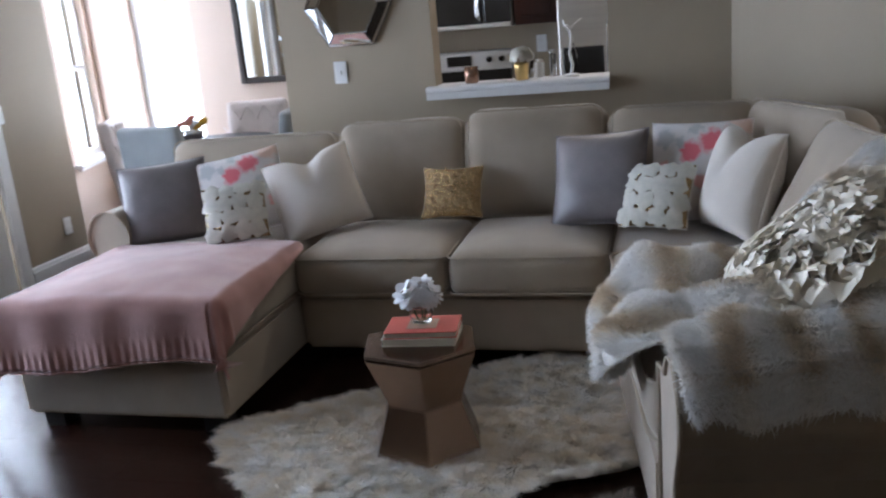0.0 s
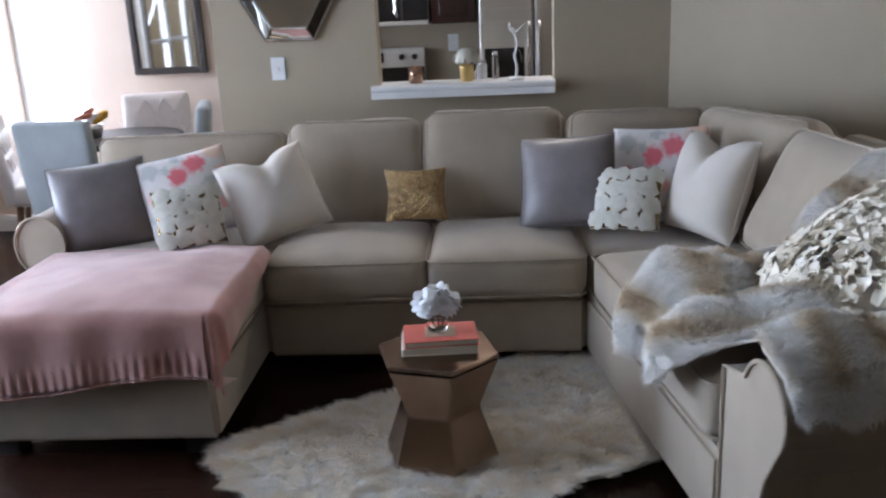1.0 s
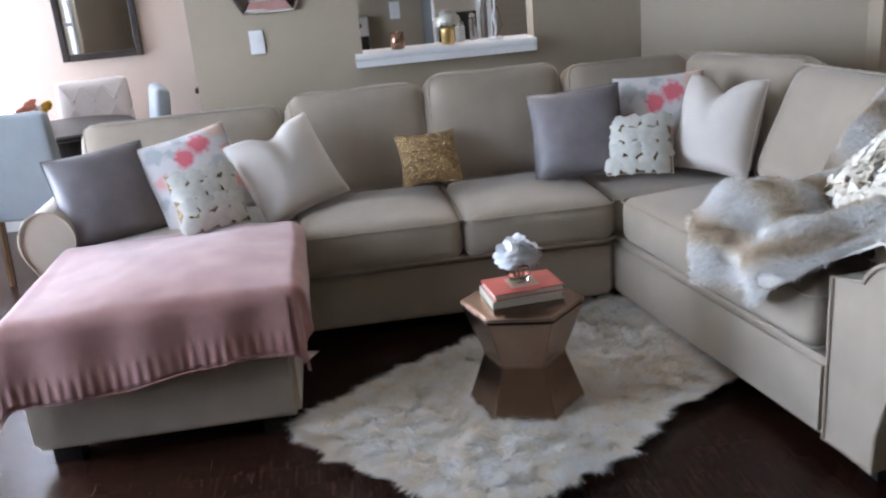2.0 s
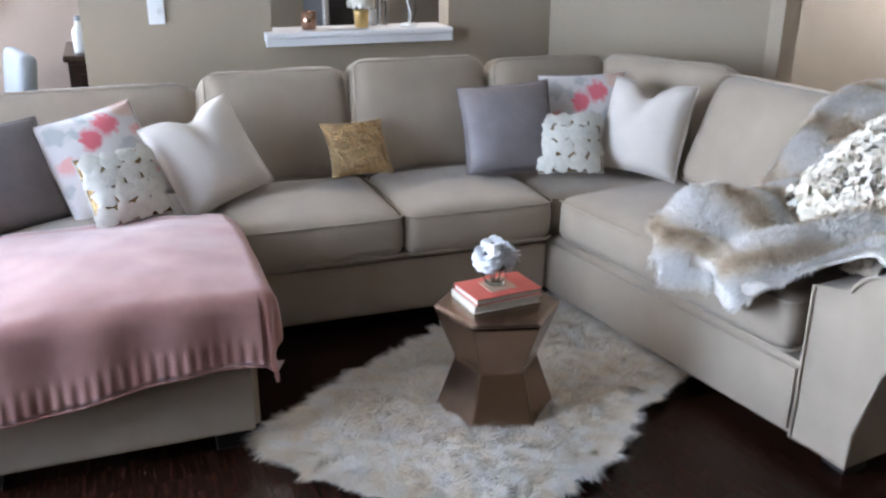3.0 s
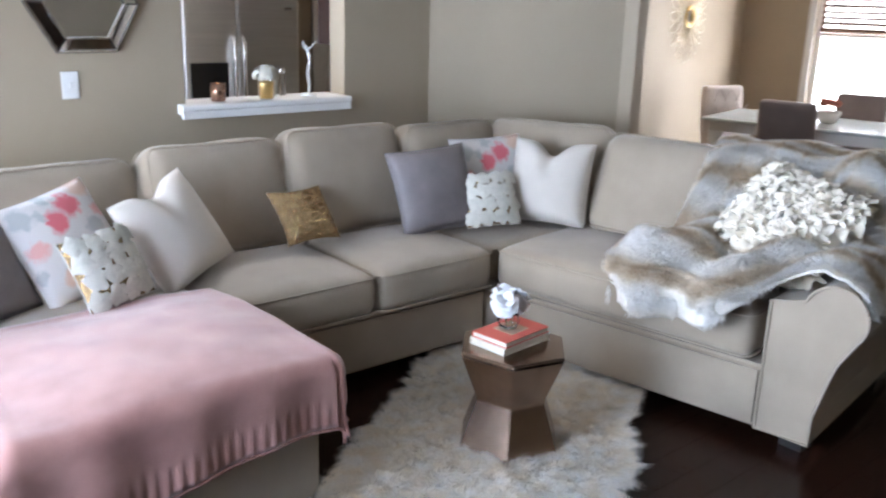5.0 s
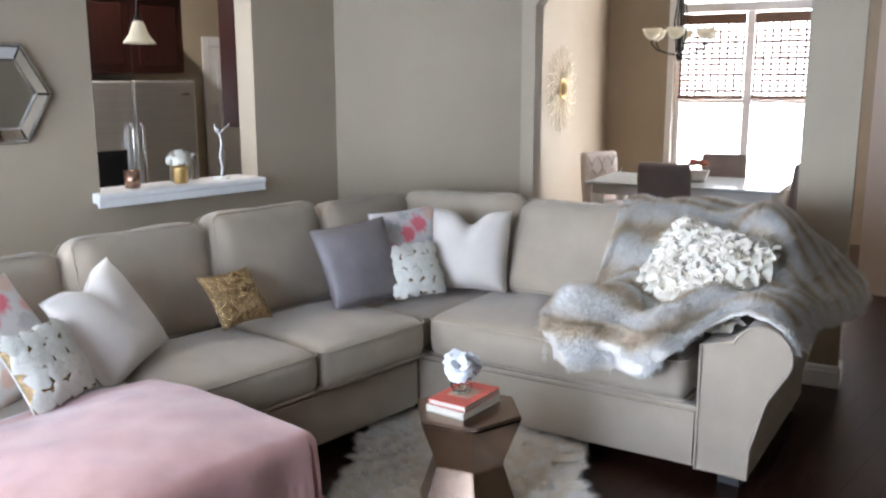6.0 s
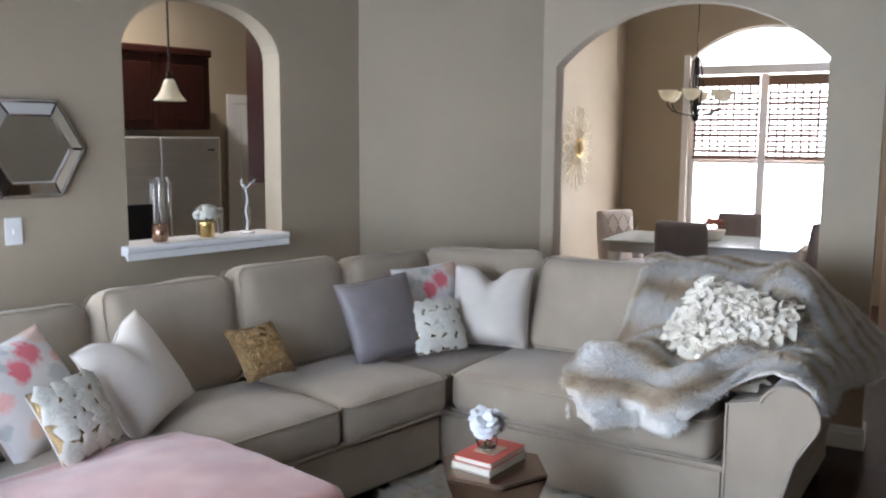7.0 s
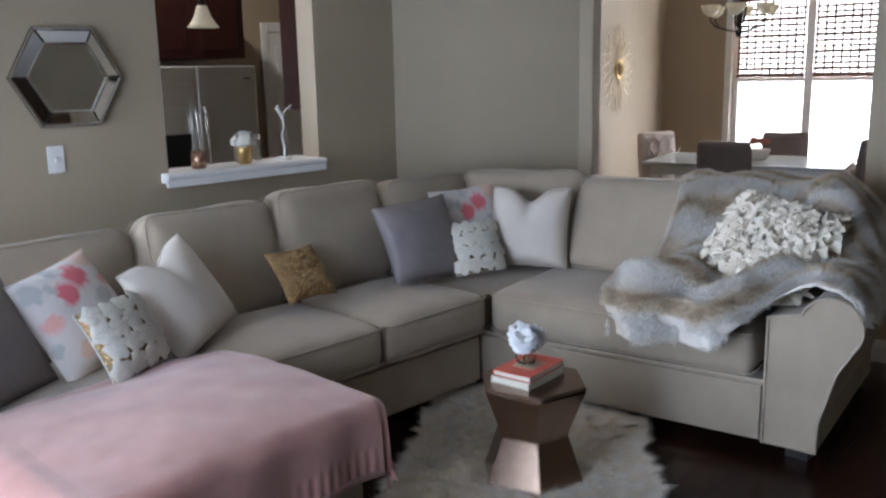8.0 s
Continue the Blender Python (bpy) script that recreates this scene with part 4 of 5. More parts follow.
def blanket_point(u, v):
    """u: from the far side across to the aisle side; v: from the back to the front hem."""
    s = -2.20 + u * 1.30
    back = 2.86 + 0.08 * math.sin(u * 3.0) - 0.03 * u
    hem = 0.30 + 0.03 * math.sin(u * 7.0) - 0.02 * u
    side = 0.05 + 0.21 * v
    x_over = max(0.0, u - 0.77) / 0.23 * side
    xs = -2.20 + min(u, 0.77) / 0.77 * (EDGE_X + 2.20)
    run = (back - EDGE_Y) + hem
    t = v * run
    y_over = max(0.0, t - (back - EDGE_Y))
    y = back - min(t, back - EDGE_Y)
    over = (x_over ** 4 + y_over ** 4) ** 0.25
    r = 0.06
    crown = 0.05 * max(0, 1 - ((xs + 1.55) / 0.48) ** 2) * max(0, 1 - ((y - 2.45) / 0.42) ** 2)
    z = TOP + crown
    both = math.hypot(x_over, y_over)
    dx = x_over / both if both > 1e-6 else 0
    dy = y_over / both if both > 1e-6 else 0
    if over > 0:
        arc = min(over, r * 1.57)
        z -= r * (1 - math.cos(arc / r))
        out = r * math.sin(arc / r)
        rest = over - arc
        fall = rest * 0.985
        out += rest * 0.03
        z -= fall
        wave = 0.011 * min(1, over / 0.18)
        if dx > 0.02 and dy > 0.02:
            out += wave * 0.9 * math.sin(math.atan2(dy, dx) * 7)
        else:
            out += wave * 0.5 * math.sin(xs * 26 + 2 * math.sin(y * 9)) * (1 if dy > 0.5 else 0.6)
        xs += dx * out
        y -= dy * out
    left = max(0.0, 0.10 - u) / 0.10
    z -= 0.20 * left ** 2
    p = Vector((xs, y, z))
    p.z += 0.009 * noise.noise(Vector((s * 3.2, v * 4, 1.7))) + 0.005 * noise.noise(Vector((s * 9, v * 7, 4.2)))
    rib = max(0.0, (v - 0.93) / 0.07)
    if rib > 0 and dy > 0.5:
        k = 0.0017 * math.copysign(abs(math.sin(u * 230)) ** 0.7, math.sin(u * 230)) * min(1, rib * 6)
        p += Vector((-k * dx * 0.6, -k * (1 - dx * 0.5), k * 0.2))
    return p


blanket = thing("throw_blanket", pose(0, 0, 0), "dusty pink knitted throw blanket draped over the chaise", "blanket")
bm = sheet(blanket_point, 420, 60, 0.006)
part("cloth", bm, PINK, blanket, smooth=True)


def hem_line(k):
    pts = []
    for i in range(120):
        p = blanket_point(i / 119, 1.0)
        pts.append(p + Vector((0, 0.004, -0.006 - 0.011 * k)))
    return tube(pts, 0.006, 6)


part("ribbed_hem", hem_line(0), PINK, blanket)

# ---- fur throw over the sofa's end ----


def smooth_step(a, b, x):
    t = max(0.0, min(1.0, (x - a) / (b - a)))
    return t * t * (3 - 2 * t)


THROW_LINE = [(2.32, 0.545), (2.24, 0.575), (1.70, 0.580), (1.61, 0.63), (1.54, 0.665), (1.46, 0.700), (1.37, 0.690), (1.31, 0.645), (1.28, 0.55)]


def throw_section(v):
    """A place (y, z) on the line that the cloth follows across seat and arm, by its length."""
    seg = [math.hypot(q[0] - p[0], q[1] - p[1]) for p, q in zip(THROW_LINE, THROW_LINE[1:])]
    d = v * sum(seg)
    for (p, q), n in zip(zip(THROW_LINE, THROW_LINE[1:]), seg):
        if d <= n + 1e-9:
            return p[0] + (q[0] - p[0]) * d / n, p[1] + (q[1] - p[1]) * d / n
        d -= n
    return THROW_LINE[-1]


def throw_point(u, v):
    """u: from behind the back down over the seat to the front; v: from the middle of the sofa out over the arm."""
    y, z = throw_section(v)
    front = 0.135 + 0.135 * smooth_step(1.80, 1.55, y) + 0.03 * math.sin(y * 17)
    hang = 0.17 * smooth_step(1.62, 1.85, y)
    run = 1.40 - front + hang
    d = u * run
    x = max(front, 1.40 - d)
    down = max(0.0, d - (1.40 - front))
    rise = 0.40 * smooth_step(0.58, 0.92, x) - 0.14 * smooth_step(1.20, 1.40, x)
    rise *= smooth_step(1.33, 1.66, y)
    spill = 0.05 * smooth_step(0.75, 1.1, x) * smooth_step(1.62, 1.3, y)
    flat = smooth_step(0.86, 0.66, x) * smooth_step(0.0, 0.07, v)
    ridge = abs(math.sin(v * 9.0 + 1.6 * math.sin(u * 7.0) + 0.6)) ** 1.4
    ridge2 = abs(math.sin(u * 15.0 + 2.4 * math.sin(v * 6.0)))
    lift = (0.088 * ridge + 0.046 * ridge2) * flat * (1 - 0.75 * smooth_step(1.62, 1.5, y))
    lift *= smooth_step(0.0, 0.13, x - front)
    lift += 0.020 * noise.noise(Vector((x * 6, y * 6, 3.0))) + 0.014 * math.sin(y * 14 + x * 5) * (1 - flat)
    z += rise + lift - down
    if down > 0:
        x -= 0.02 * math.sin(min(1, down / 0.05) * 1.57) + 0.022 * math.sin(y * 21) * min(1, down / 0.1)
    y -= spill
    y += 0.05 * (1 - v) * math.sin(u * 11)
    return Vector((x, y, z + 0.02))


fur_throw = thing("fur_throw", pose(0.235, 2.19, 0.02, 0, 0, 4) @ pose(-0.12, -2.30, 0), "tan and white striped faux fur throw over the sofa end", "blanket")
bm = sheet(throw_point, 110, 100, 0.008)
bm.normal_update()
part("backing", bm, BACKING, fur_throw, smooth=True)


def scatter(fn, count, seed):
    """Random places and normals on a surface fn(u, v), spread by area."""
    rng = np.random.default_rng(seed)
    n = 140
    g = np.array([[fn(i / n, j / n)[:] for i in range(n + 1)] for j in range(n + 1)])
    a, b = g[:-1, 1:] - g[:-1, :-1], g[1:, :-1] - g[:-1, :-1]
    nr = np.cross(a, b)
    area = np.linalg.norm(nr, axis=2).ravel()
    idx = rng.choice(len(area), count, p=area / area.sum())
    s, t = rng.random((count, 1)), rng.random((count, 1))
    p0, a, b = g[:-1, :-1].reshape(-1, 3)[idx], a.reshape(-1, 3)[idx], b.reshape(-1, 3)[idx]
    nn = nr.reshape(-1, 3)[idx]
    nn = nn / np.linalg.norm(nn, axis=1, keepdims=True)
    nn[nn[:, 2] < 0] *= -1
    return p0 + a * s + b * t, nn, (idx % n + s[:, 0]) / n, (idx // n + t[:, 0]) / n


def lean_field(p, freq, amount, seed):
    out = np.empty_like(p)
    for i, q in enumerate(p):
        v = noise.noise_vector(Vector(q) * freq + Vector((seed, 0, 0)))
        out[i] = (v.x * amount, v.y * amount, v.z * amount * 0.4)
    return out


roots, nrm, us, vs = scatter(throw_point, 190000, 8)
stripe = 0.36 + 0.28 * np.sin(us * 2 * math.pi * 8.5 + 0.9 + 0.5 * np.sin(vs * 9))
stripe += 0.22 * (np.abs(((vs * 9.0) % 1.0) - 0.5) < 0.06) * (us < 0.62) * -1.0 + 0.30 * (vs > 0.93) + 0.25 * (us > 0.955)
hair_mesh("fur", roots, nrm, 0.031, 0.0012, FUR_THROW, fur_throw, lean_field(roots, 8, 0.7, 2.0) + np.array([-0.25, -0.1, -0.25]), 9, "tan and white faux fur pile", bands=stripe)

# ---- sheepskin rug ----
RUG_C = Vector((-0.40, 2.14))
RUG_PLAN = [(-1.25, 2.11), (-1.06, 1.84), (-0.84, 1.63), (-0.66, 1.38), (-0.47, 1.52), (-0.16, 1.66), (0.02, 1.86), (0.36, 2.00), (0.33, 2.35), (0.30, 2.84), (0.06, 2.92), (-0.22, 2.82), (-0.44, 2.62), (-0.80, 2.42)]


def rug_radius(a):
    best = 0.3
    d = Vector((math.cos(a), math.sin(a)))
    n = len(RUG_PLAN)
    for i in range(n):
        p, q = Vector(RUG_PLAN[i]) - RUG_C, Vector(RUG_PLAN[(i + 1) % n]) - RUG_C
        e = q - p
        den = d.x * e.y - d.y * e.x
        if abs(den) > 1e-9:
            t = (p.x * e.y - p.y * e.x) / den
            s = (p.x * d.y - p.y * d.x) / den
            if t > 0 and -1e-6 <= s <= 1 + 1e-6:
                best = max(best, t)
    return best


RUG_R = [rug_radius(2 * math.pi * i / 360) for i in range(360)]
RUG_R = [sum(RUG_R[(i + k) % 360] for k in range(-5, 6)) / 11 for i in range(360)]


def rug_point(u, v):
    k = u * 360
    i = int(k) % 360
    r = RUG_R[i] * (1 - k % 1) + RUG_R[(i + 1) % 360] * (k % 1)
    a = 2 * math.pi * u
    r *= 0.97 * v
    return Vector((RUG_C.x + r * math.cos(a), RUG_C.y + r * math.sin(a), 0.014 + 0.006 * noise.noise(Vector((r * math.cos(a) * 6, r * math.sin(a) * 6, 0)))))


rug = thing("fur_rug", pose(0, 0, 0), "ivory sheepskin fur rug with an uneven pelt outline on the floor", "rug")
bm = sheet(rug_point, 180, 14)
bmesh.ops.remove_doubles(bm, verts=bm.verts, dist=1e-5)
part("pelt", bm, BACKING, rug, smooth=True)
roots, nrm, us, vs = scatter(rug_point, 130000, 12)
out_lean = np.stack([np.cos(us * 2 * math.pi), np.sin(us * 2 * math.pi), np.full_like(us, -0.5)], 1) * (0.9 * np.clip((vs - 0.8) / 0.2, 0, 1))[:, None]
hair_mesh("fur", roots, nrm, 0.060, 0.0022, FUR_RUG, rug, lean_field(roots, 19, 1.3, 5.0) + out_lean + np.array([0.0, -0.25, -0.15]), 13, "long ivory fur pile", curl=0.6)


# ---- on the living room wall ----


def hexagon(rx, rz):
    return [(-rx, 0), (-rx * 0.52, rz), (rx * 0.52, rz), (rx, 0), (rx * 0.52, -rz), (-rx * 0.52, -rz)]


hexm = thing("wall_mirror", pose(-1.203, 3.945, 1.563), "hexagonal wall mirror framed in silver mirror strips", "mirror")
part("backing", prism(hexagon(0.247, 0.208), -0.012, "y", -0.0), DARKFRAME, hexm)
inner, outer = hexagon(0.172, 0.144), hexagon(0.238, 0.200)
part("glass", prism(inner, -0.010, "y", -0.013), MIRROR, hexm)
for i in range(6):
    j = (i + 1) % 6
    bm = bmesh.new()
    a0, a1, b0, b1 = outer[i], outer[j], inner[i], inner[j]
    sh = lambda p, q, f: (p[0] + (q[0] - p[0]) * f, p[1] + (q[1] - p[1]) * f)
    a0, a1, b0, b1 = sh(a0, a1, 0.02), sh(a1, a0, 0.02), sh(b0, b1, 0.03), sh(b1, b0, 0.03)
    pts = [Vector((a0[0], -0.014, a0[1])), Vector((a1[0], -0.014, a1[1])), Vector((b1[0], -0.030, b1[1])), Vector((b0[0], -0.030, b0[1]))]
    vs = [bm.verts.new(p) for p in pts] + [bm.verts.new(p + Vector((0, 0.012, 0))) for p in pts]
    bm.faces.new(vs[:4])
    bm.faces.new(vs[7:3:-1])
    for k in range(4):
        bm.faces.new((vs[k], vs[k + 4], vs[(k + 1) % 4 + 4], vs[(k + 1) % 4]))
    bmesh.ops.recalc_face_normals(bm, faces=bm.faces)
    part("mirror_facet", bm, MIRROR, hexm)
for ring, rad, y in ((inner, 0.006, -0.030), (outer, 0.007, -0.014)):
    for i in range(6):
        a, b = ring[i], ring[(i + 1) % 6]
        part("trim_bar", tube([(a[0], y, a[1]), (b[0], y, b[1])], rad, 6), CHROME, hexm)


def switch_plate(name, m, w=0.072, h=0.117, toggle=True, label="white plastic light switch plate"):
    t = thing(name, m, label, "switch" if toggle else "outlet")
    part("plate", box(-w / 2, -0.006, -h / 2, w / 2, 0.0, h / 2, 0.0025), TRIM, t)
    if toggle:
        part("toggle", box(-0.006, -0.016, -0.012, 0.006, -0.005, 0.010, 0.002), TRIM, t)
    else:
        for z in (0.022, -0.022):
            part("socket", box(-0.016, -0.008, z - 0.013, 0.016, -0.005, z + 0.013, 0.002), PLASTER, t)
    return t


switch_plate("light_switch", pose(-1.284, 3.9485, 1.218))
switch_plate("light_switch", pose(-3.5785, 3.98, 1.11, 0, 0, 90), w=0.115)
switch_plate("wall_outlet", pose(-3.5785, 4.42, 0.30, 0, 0, 90), toggle=False, label="white plastic wall outlet plate")

# ---- on the pass-through sill ----
SILL = 1.111
candle = thing("candle_holder", pose(-0.572, 3.99, SILL), "lit candle in a copper mercury glass holder", "candle")
part("glass_cup", lathe([(0.030, 0), (0.036, 0.004), (0.038, 0.045), (0.037, 0.085), (0.034, 0.085), (0.034, 0.03), (0.0, 0.03)], 20), COPPER_GLASS, candle, smooth=True)
part("wax", lathe([(0.033, 0.031), (0.033, 0.052), (0.0, 0.050)], 16), PLASTER, candle)
part("flame", lathe([(0.0, 0.054), (0.006, 0.060), (0.005, 0.070), (0.0, 0.086)], 10), CANDLE, candle, smooth=True)

pot = thing("gold_vase", pose(-0.305, 3.99, SILL), "small gold vase holding cream hydrangeas", "vase")
part("pot", lathe([(0.028, 0), (0.034, 0.003), (0.038, 0.07), (0.040, 0.086), (0.037, 0.086), (0.034, 0.02), (0.0, 0.02)], 22), GOLD, pot, smooth=True)
CREAM_PETAL = material("cream_petal", (0.72, 0.68, 0.58), 0.7, scale=16, vary=0.08)
bm = bmesh.new()
rng = random.Random(4)
for k in range(150):
    a, q = rng.uniform(0, 6.283), rng.uniform(-0.35, 1)
    rr = math.sqrt(1 - q * q) if q > -1 else 0
    n = Vector((rr * math.cos(a), rr * math.sin(a), q))
    c = Vector((0, 0, 0.118)) + Vector((n.x * 0.062, n.y * 0.055, n.z * 0.046)) * rng.uniform(0.85, 1.1)
    t = n.orthogonal().normalized()
    b = n.cross(t)
    for i in range(4):
        d = t * math.cos(i * 1.571 + k) + b * math.sin(i * 1.571 + k)
        e = n.cross(d)
        vs = [bm.verts.new(c + n * 0.002), bm.verts.new(c + d * 0.008 + e * 0.006 + n * 0.004), bm.verts.new(c + d * 0.015 + n * 0.001), bm.verts.new(c + d * 0.008 - e * 0.006 + n * 0.004)]
        bm.faces.new(vs)
bl = part("hydrangea_bloom", bm, CREAM_PETAL, pot, "cream hydrangea flower head", smooth=True)


def jar(name, x, y, r, h, label, mat, lid=None, lidmat=None):
    t = thing(name, pose(x, y, SILL), label, "jar")
    part("jar", lathe([(r * 0.85, 0), (r, 0.006), (r, h * 0.86), (r * 0.8, h * 0.94), (r * 0.8, h), (r * 0.7, h), (r * 0.7, h * 0.9), (0, h * 0.88)], 20), mat, t, smooth=True)
    if lid:
        part("lid", lathe([(0, h + lid), (r * 0.7, h + lid), (r * 0.85, h + lid * 0.7), (r * 0.85, h - 0.004), (r * 0.86, h - 0.006), (0, h - 0.003)], 20), lidmat, t, smooth=True)
    return t


jar("candle_jar", -0.225, 4.085, 0.026, 0.085, "white glass candle jar with a silver lid", PLASTER, 0.012, CHROME)
jar("spice_jar", -0.155, 4.09, 0.019, 0.125, "tall clear glass jar with a silver lid", GLASS, 0.014, CHROME)
jar("spice_jar", -0.275, 4.095, 0.019, 0.105, "small clear glass jar with a silver lid", GLASS, 0.012, CHROME)

fig = thing("twig_sculpture", pose(-0.050, 4.0, SILL), "slender white twig figurine on a round base", "figurine")
part("base", lathe([(0.0, 0), (0.042, 0), (0.044, 0.006), (0.036, 0.013), (0.0, 0.015)], 20), PLASTER, fig, smooth=True)
part("stem", tube([(0, 0, 0.012), (0.008, 0, 0.06), (-0.006, 0, 0.12), (0.010, 0, 0.18), (-0.002, 0, 0.235), (-0.015, 0, 0.262)], [0.008, 0.007, 0.007, 0.006, 0.007, 0.005], 8), PLASTER, fig, smooth=True)
part("branch", tube([(-0.002, 0, 0.235), (0.03, 0, 0.262), (0.062, 0, 0.285)], [0.005, 0.004, 0.003], 6), PLASTER, fig, smooth=True)
part("branch", tube([(-0.004, 0, 0.232), (-0.026, 0, 0.255), (-0.030, 0, 0.285)], [0.005, 0.005, 0.004], 6), PLASTER, fig, smooth=True)
part("branch", tube([(0.012, 0, 0.012), (0.035, 0, 0.07), (0.03, 0, 0.12), (0.012, 0, 0.17)], 0.003, 6), GLASS, fig, smooth=True)


def pendant(m, drop):
    t = thing("pendant_lamp", m, "bell-shaped cream glass pendant lamp on a thin rod", "lamp")
    part("shade", lathe([(0.014, 0.115), (0.026, 0.11), (0.036, 0.085), (0.048, 0.05), (0.070, 0.018), (0.085, 0.0), (0.082, 0.0), (0.066, 0.019), (0.044, 0.05), (0.032, 0.085), (0.022, 0.105), (0.012, 0.11)], 28), SHADE, t, smooth=True)
    part("rod", tube([(0, 0, 0.112), (0, 0, drop)], 0.006, 8), IRON, t)
    part("socket", lathe([(0.0, 0.100), (0.016, 0.100), (0.018, 0.135), (0.010, 0.15), (0, 0.15)], 12), IRON, t)
    part("canopy", lathe([(0, drop - 0.03), (0.05, drop - 0.02), (0.06, drop), (0, drop)], 18), IRON, t)
    return t


pendant(pose(-0.27, 4.35, 1.808), HIGH - 1.808)

# ---- kitchen ----


def panel_door(w, h, d=0.02):
    bm = box(0, 0, 0, w, d, h, 0.003)
    box(0.05, -0.006, 0.05, w - 0.05, 0.0, h - 0.05, 0.005, bm=bm)
    return bm


def wall_cabinet(m, w, h, d, doors, label, handles=True):
    t = thing("wall_cabinet", m, label, "cabinet")
    part("body", box(0, 0.021, 0, w, d, h), CHERRY, t)
    part("cornice", box(-0.012, -0.016, h, w + 0.012, d, h + 0.05, 0.01), CHERRY, t)
    for k in range(doors):
        o = part("door", panel_door(w / doors - 0.006, h - 0.006), CHERRY, t)
        o.matrix_local = pose(k * w / doors + 0.003, 0, 0.003)
    return t


wall_cabinet(pose(-0.24, 5.12, 1.665), 0.745, 0.465, 0.59, 2, "cherry wood wall cabinet over the refrigerator")
wall_cabinet(pose(-0.56, 5.385, 1.363), 0.30, 0.77, 0.33, 1, "cherry wood wall cabinet beside the microwave")
wall_cabinet(pose(-1.38, 5.385, 1.79), 0.81, 0.34, 0.33, 2, "cherry wood wall cabinet over the microwave")
wall_cabinet(pose(0.70, 4.43, 1.355, 0, 0, 180), 0.42, 0.95, 0.34, 1, "cherry wood wall cabinet on the pass-through wall")

fridge = thing("refrigerator", pose(-0.24, 5.09, 0), "stainless steel side-by-side refrigerator with a black dispenser", "refrigerator")
part("body", box(0, 0.06, 0.02, 0.795, 0.62, 1.615, 0.008), material("grey_appliance_side", (0.10, 0.10, 0.10), 0.5), fridge)
for a, b in ((0.0, 0.345), (0.352, 0.795)):
    d = part("door", box(a, 0, 0.06, b, 0.058, 1.62, 0.012), STEEL, fridge)
    hx = b - 0.03 if a == 0 else a + 0.03
    part("handle", tube([(hx, -0.004, 0.72), (hx, -0.035, 0.75), (hx, -0.038, 1.0), (hx, -0.035, 1.33), (hx, -0.004, 1.36)], 0.011, 8), CHROME, d)
part("dispenser", box(0.03, -0.006, 0.86, 0.285, 0.02, 1.205, 0.006), BLACK, fridge)
part("badge", box(0.69, -0.003, 1.53, 0.745, 0.0, 1.542), CHROME, fridge)

stove = thing("stove", pose(-1.39, 5.05, 0) @ Matrix.Diagonal((1, 1, 0.947, 1)), "stainless steel stove with a black cooktop and a control panel", "stove")
part("body", box(0, 0.02, 0.05, 0.76, 0.64, 0.90, 0.005), STEEL, stove)
part("oven_door", box(0.01, 0.0, 0.2, 0.75, 0.02, 0.78, 0.005), BLACK, stove)
part("cooktop", box(0, 0.0, 0.901, 0.76, 0.55, 0.925, 0.005), BLACK, stove)
guard = part("backguard", box(0, 0.56, 0.926, 0.76, 0.63, 1.27, 0.01), STEEL, stove)
part("glass_panel", box(0.005, 0.553, 0.93, 0.755, 0.559, 1.13), BLACK, guard)
part("display", box(0.29, 0.553, 1.165, 0.47, 0.559, 1.24), BLACK, guard)
for x in (0.07, 0.16, 0.60, 0.69):
    part("knob", prism([(x + 0.022 * math.cos(k * 0.5236), 1.205 + 0.022 * math.sin(k * 0.5236)) for k in range(12)], -0.025, "y", 0.559), BLACK, guard)

mw = thing("microwave", pose(-1.335, 5.32, 1.363), "stainless steel over-range microwave with a vertical handle", "microwave")
part("body", box(0, 0.03, 0, 0.76, 0.39, 0.42, 0.006), STEEL, mw)
part("door", box(0, 0, 0.03, 0.58, 0.03, 0.42, 0.006), BLACK, mw)
part("trim", box(0, -0.004, 0, 0.76, 0.03, 0.028, 0.004), STEEL, mw)
part("control_panel", box(0.585, 0, 0.03, 0.76, 0.03, 0.42, 0.006), BLACK, mw)
part("handle", tube([(0.55, -0.002, 0.06), (0.55, -0.045, 0.08), (0.55, -0.045, 0.37), (0.55, -0.002, 0.39)], 0.013, 8), CHROME, mw)
switch_plate("wall_outlet", pose(-0.43, 5.7185, 1.22), toggle=False, label="white plastic wall outlet plate")

pantry = thing("door_2", pose(1.045, 5.715, 0) @ Matrix.Diagonal((0.8, 1, 0.905, 1)), "white six-panel pantry door in a white frame", "door", kind="structure")
for a, b in ((0, 0.075), (0.78, 0.855)):
    part("casing", box(a, -0.018, 0, b, 0.0, 2.14, 0.004), TRIM, pantry)
part("casing", box(0.0751, -0.018, 2.065, 0.7799, 0.0, 2.14, 0.004), TRIM, pantry)
lf = part("leaf", box(0.078, -0.010, 0.01, 0.777, 0.0, 2.062, 0.002), TRIM, pantry)
for x in (0.15, 0.46):
    for z0, z1 in ((0.15, 0.85), (0.98, 1.62), (1.72, 1.95)):
        bm = box(x, -0.016, z0, x + 0.24, -0.0102, z1, 0.005)
        part("panel", bm, TRIM, lf)

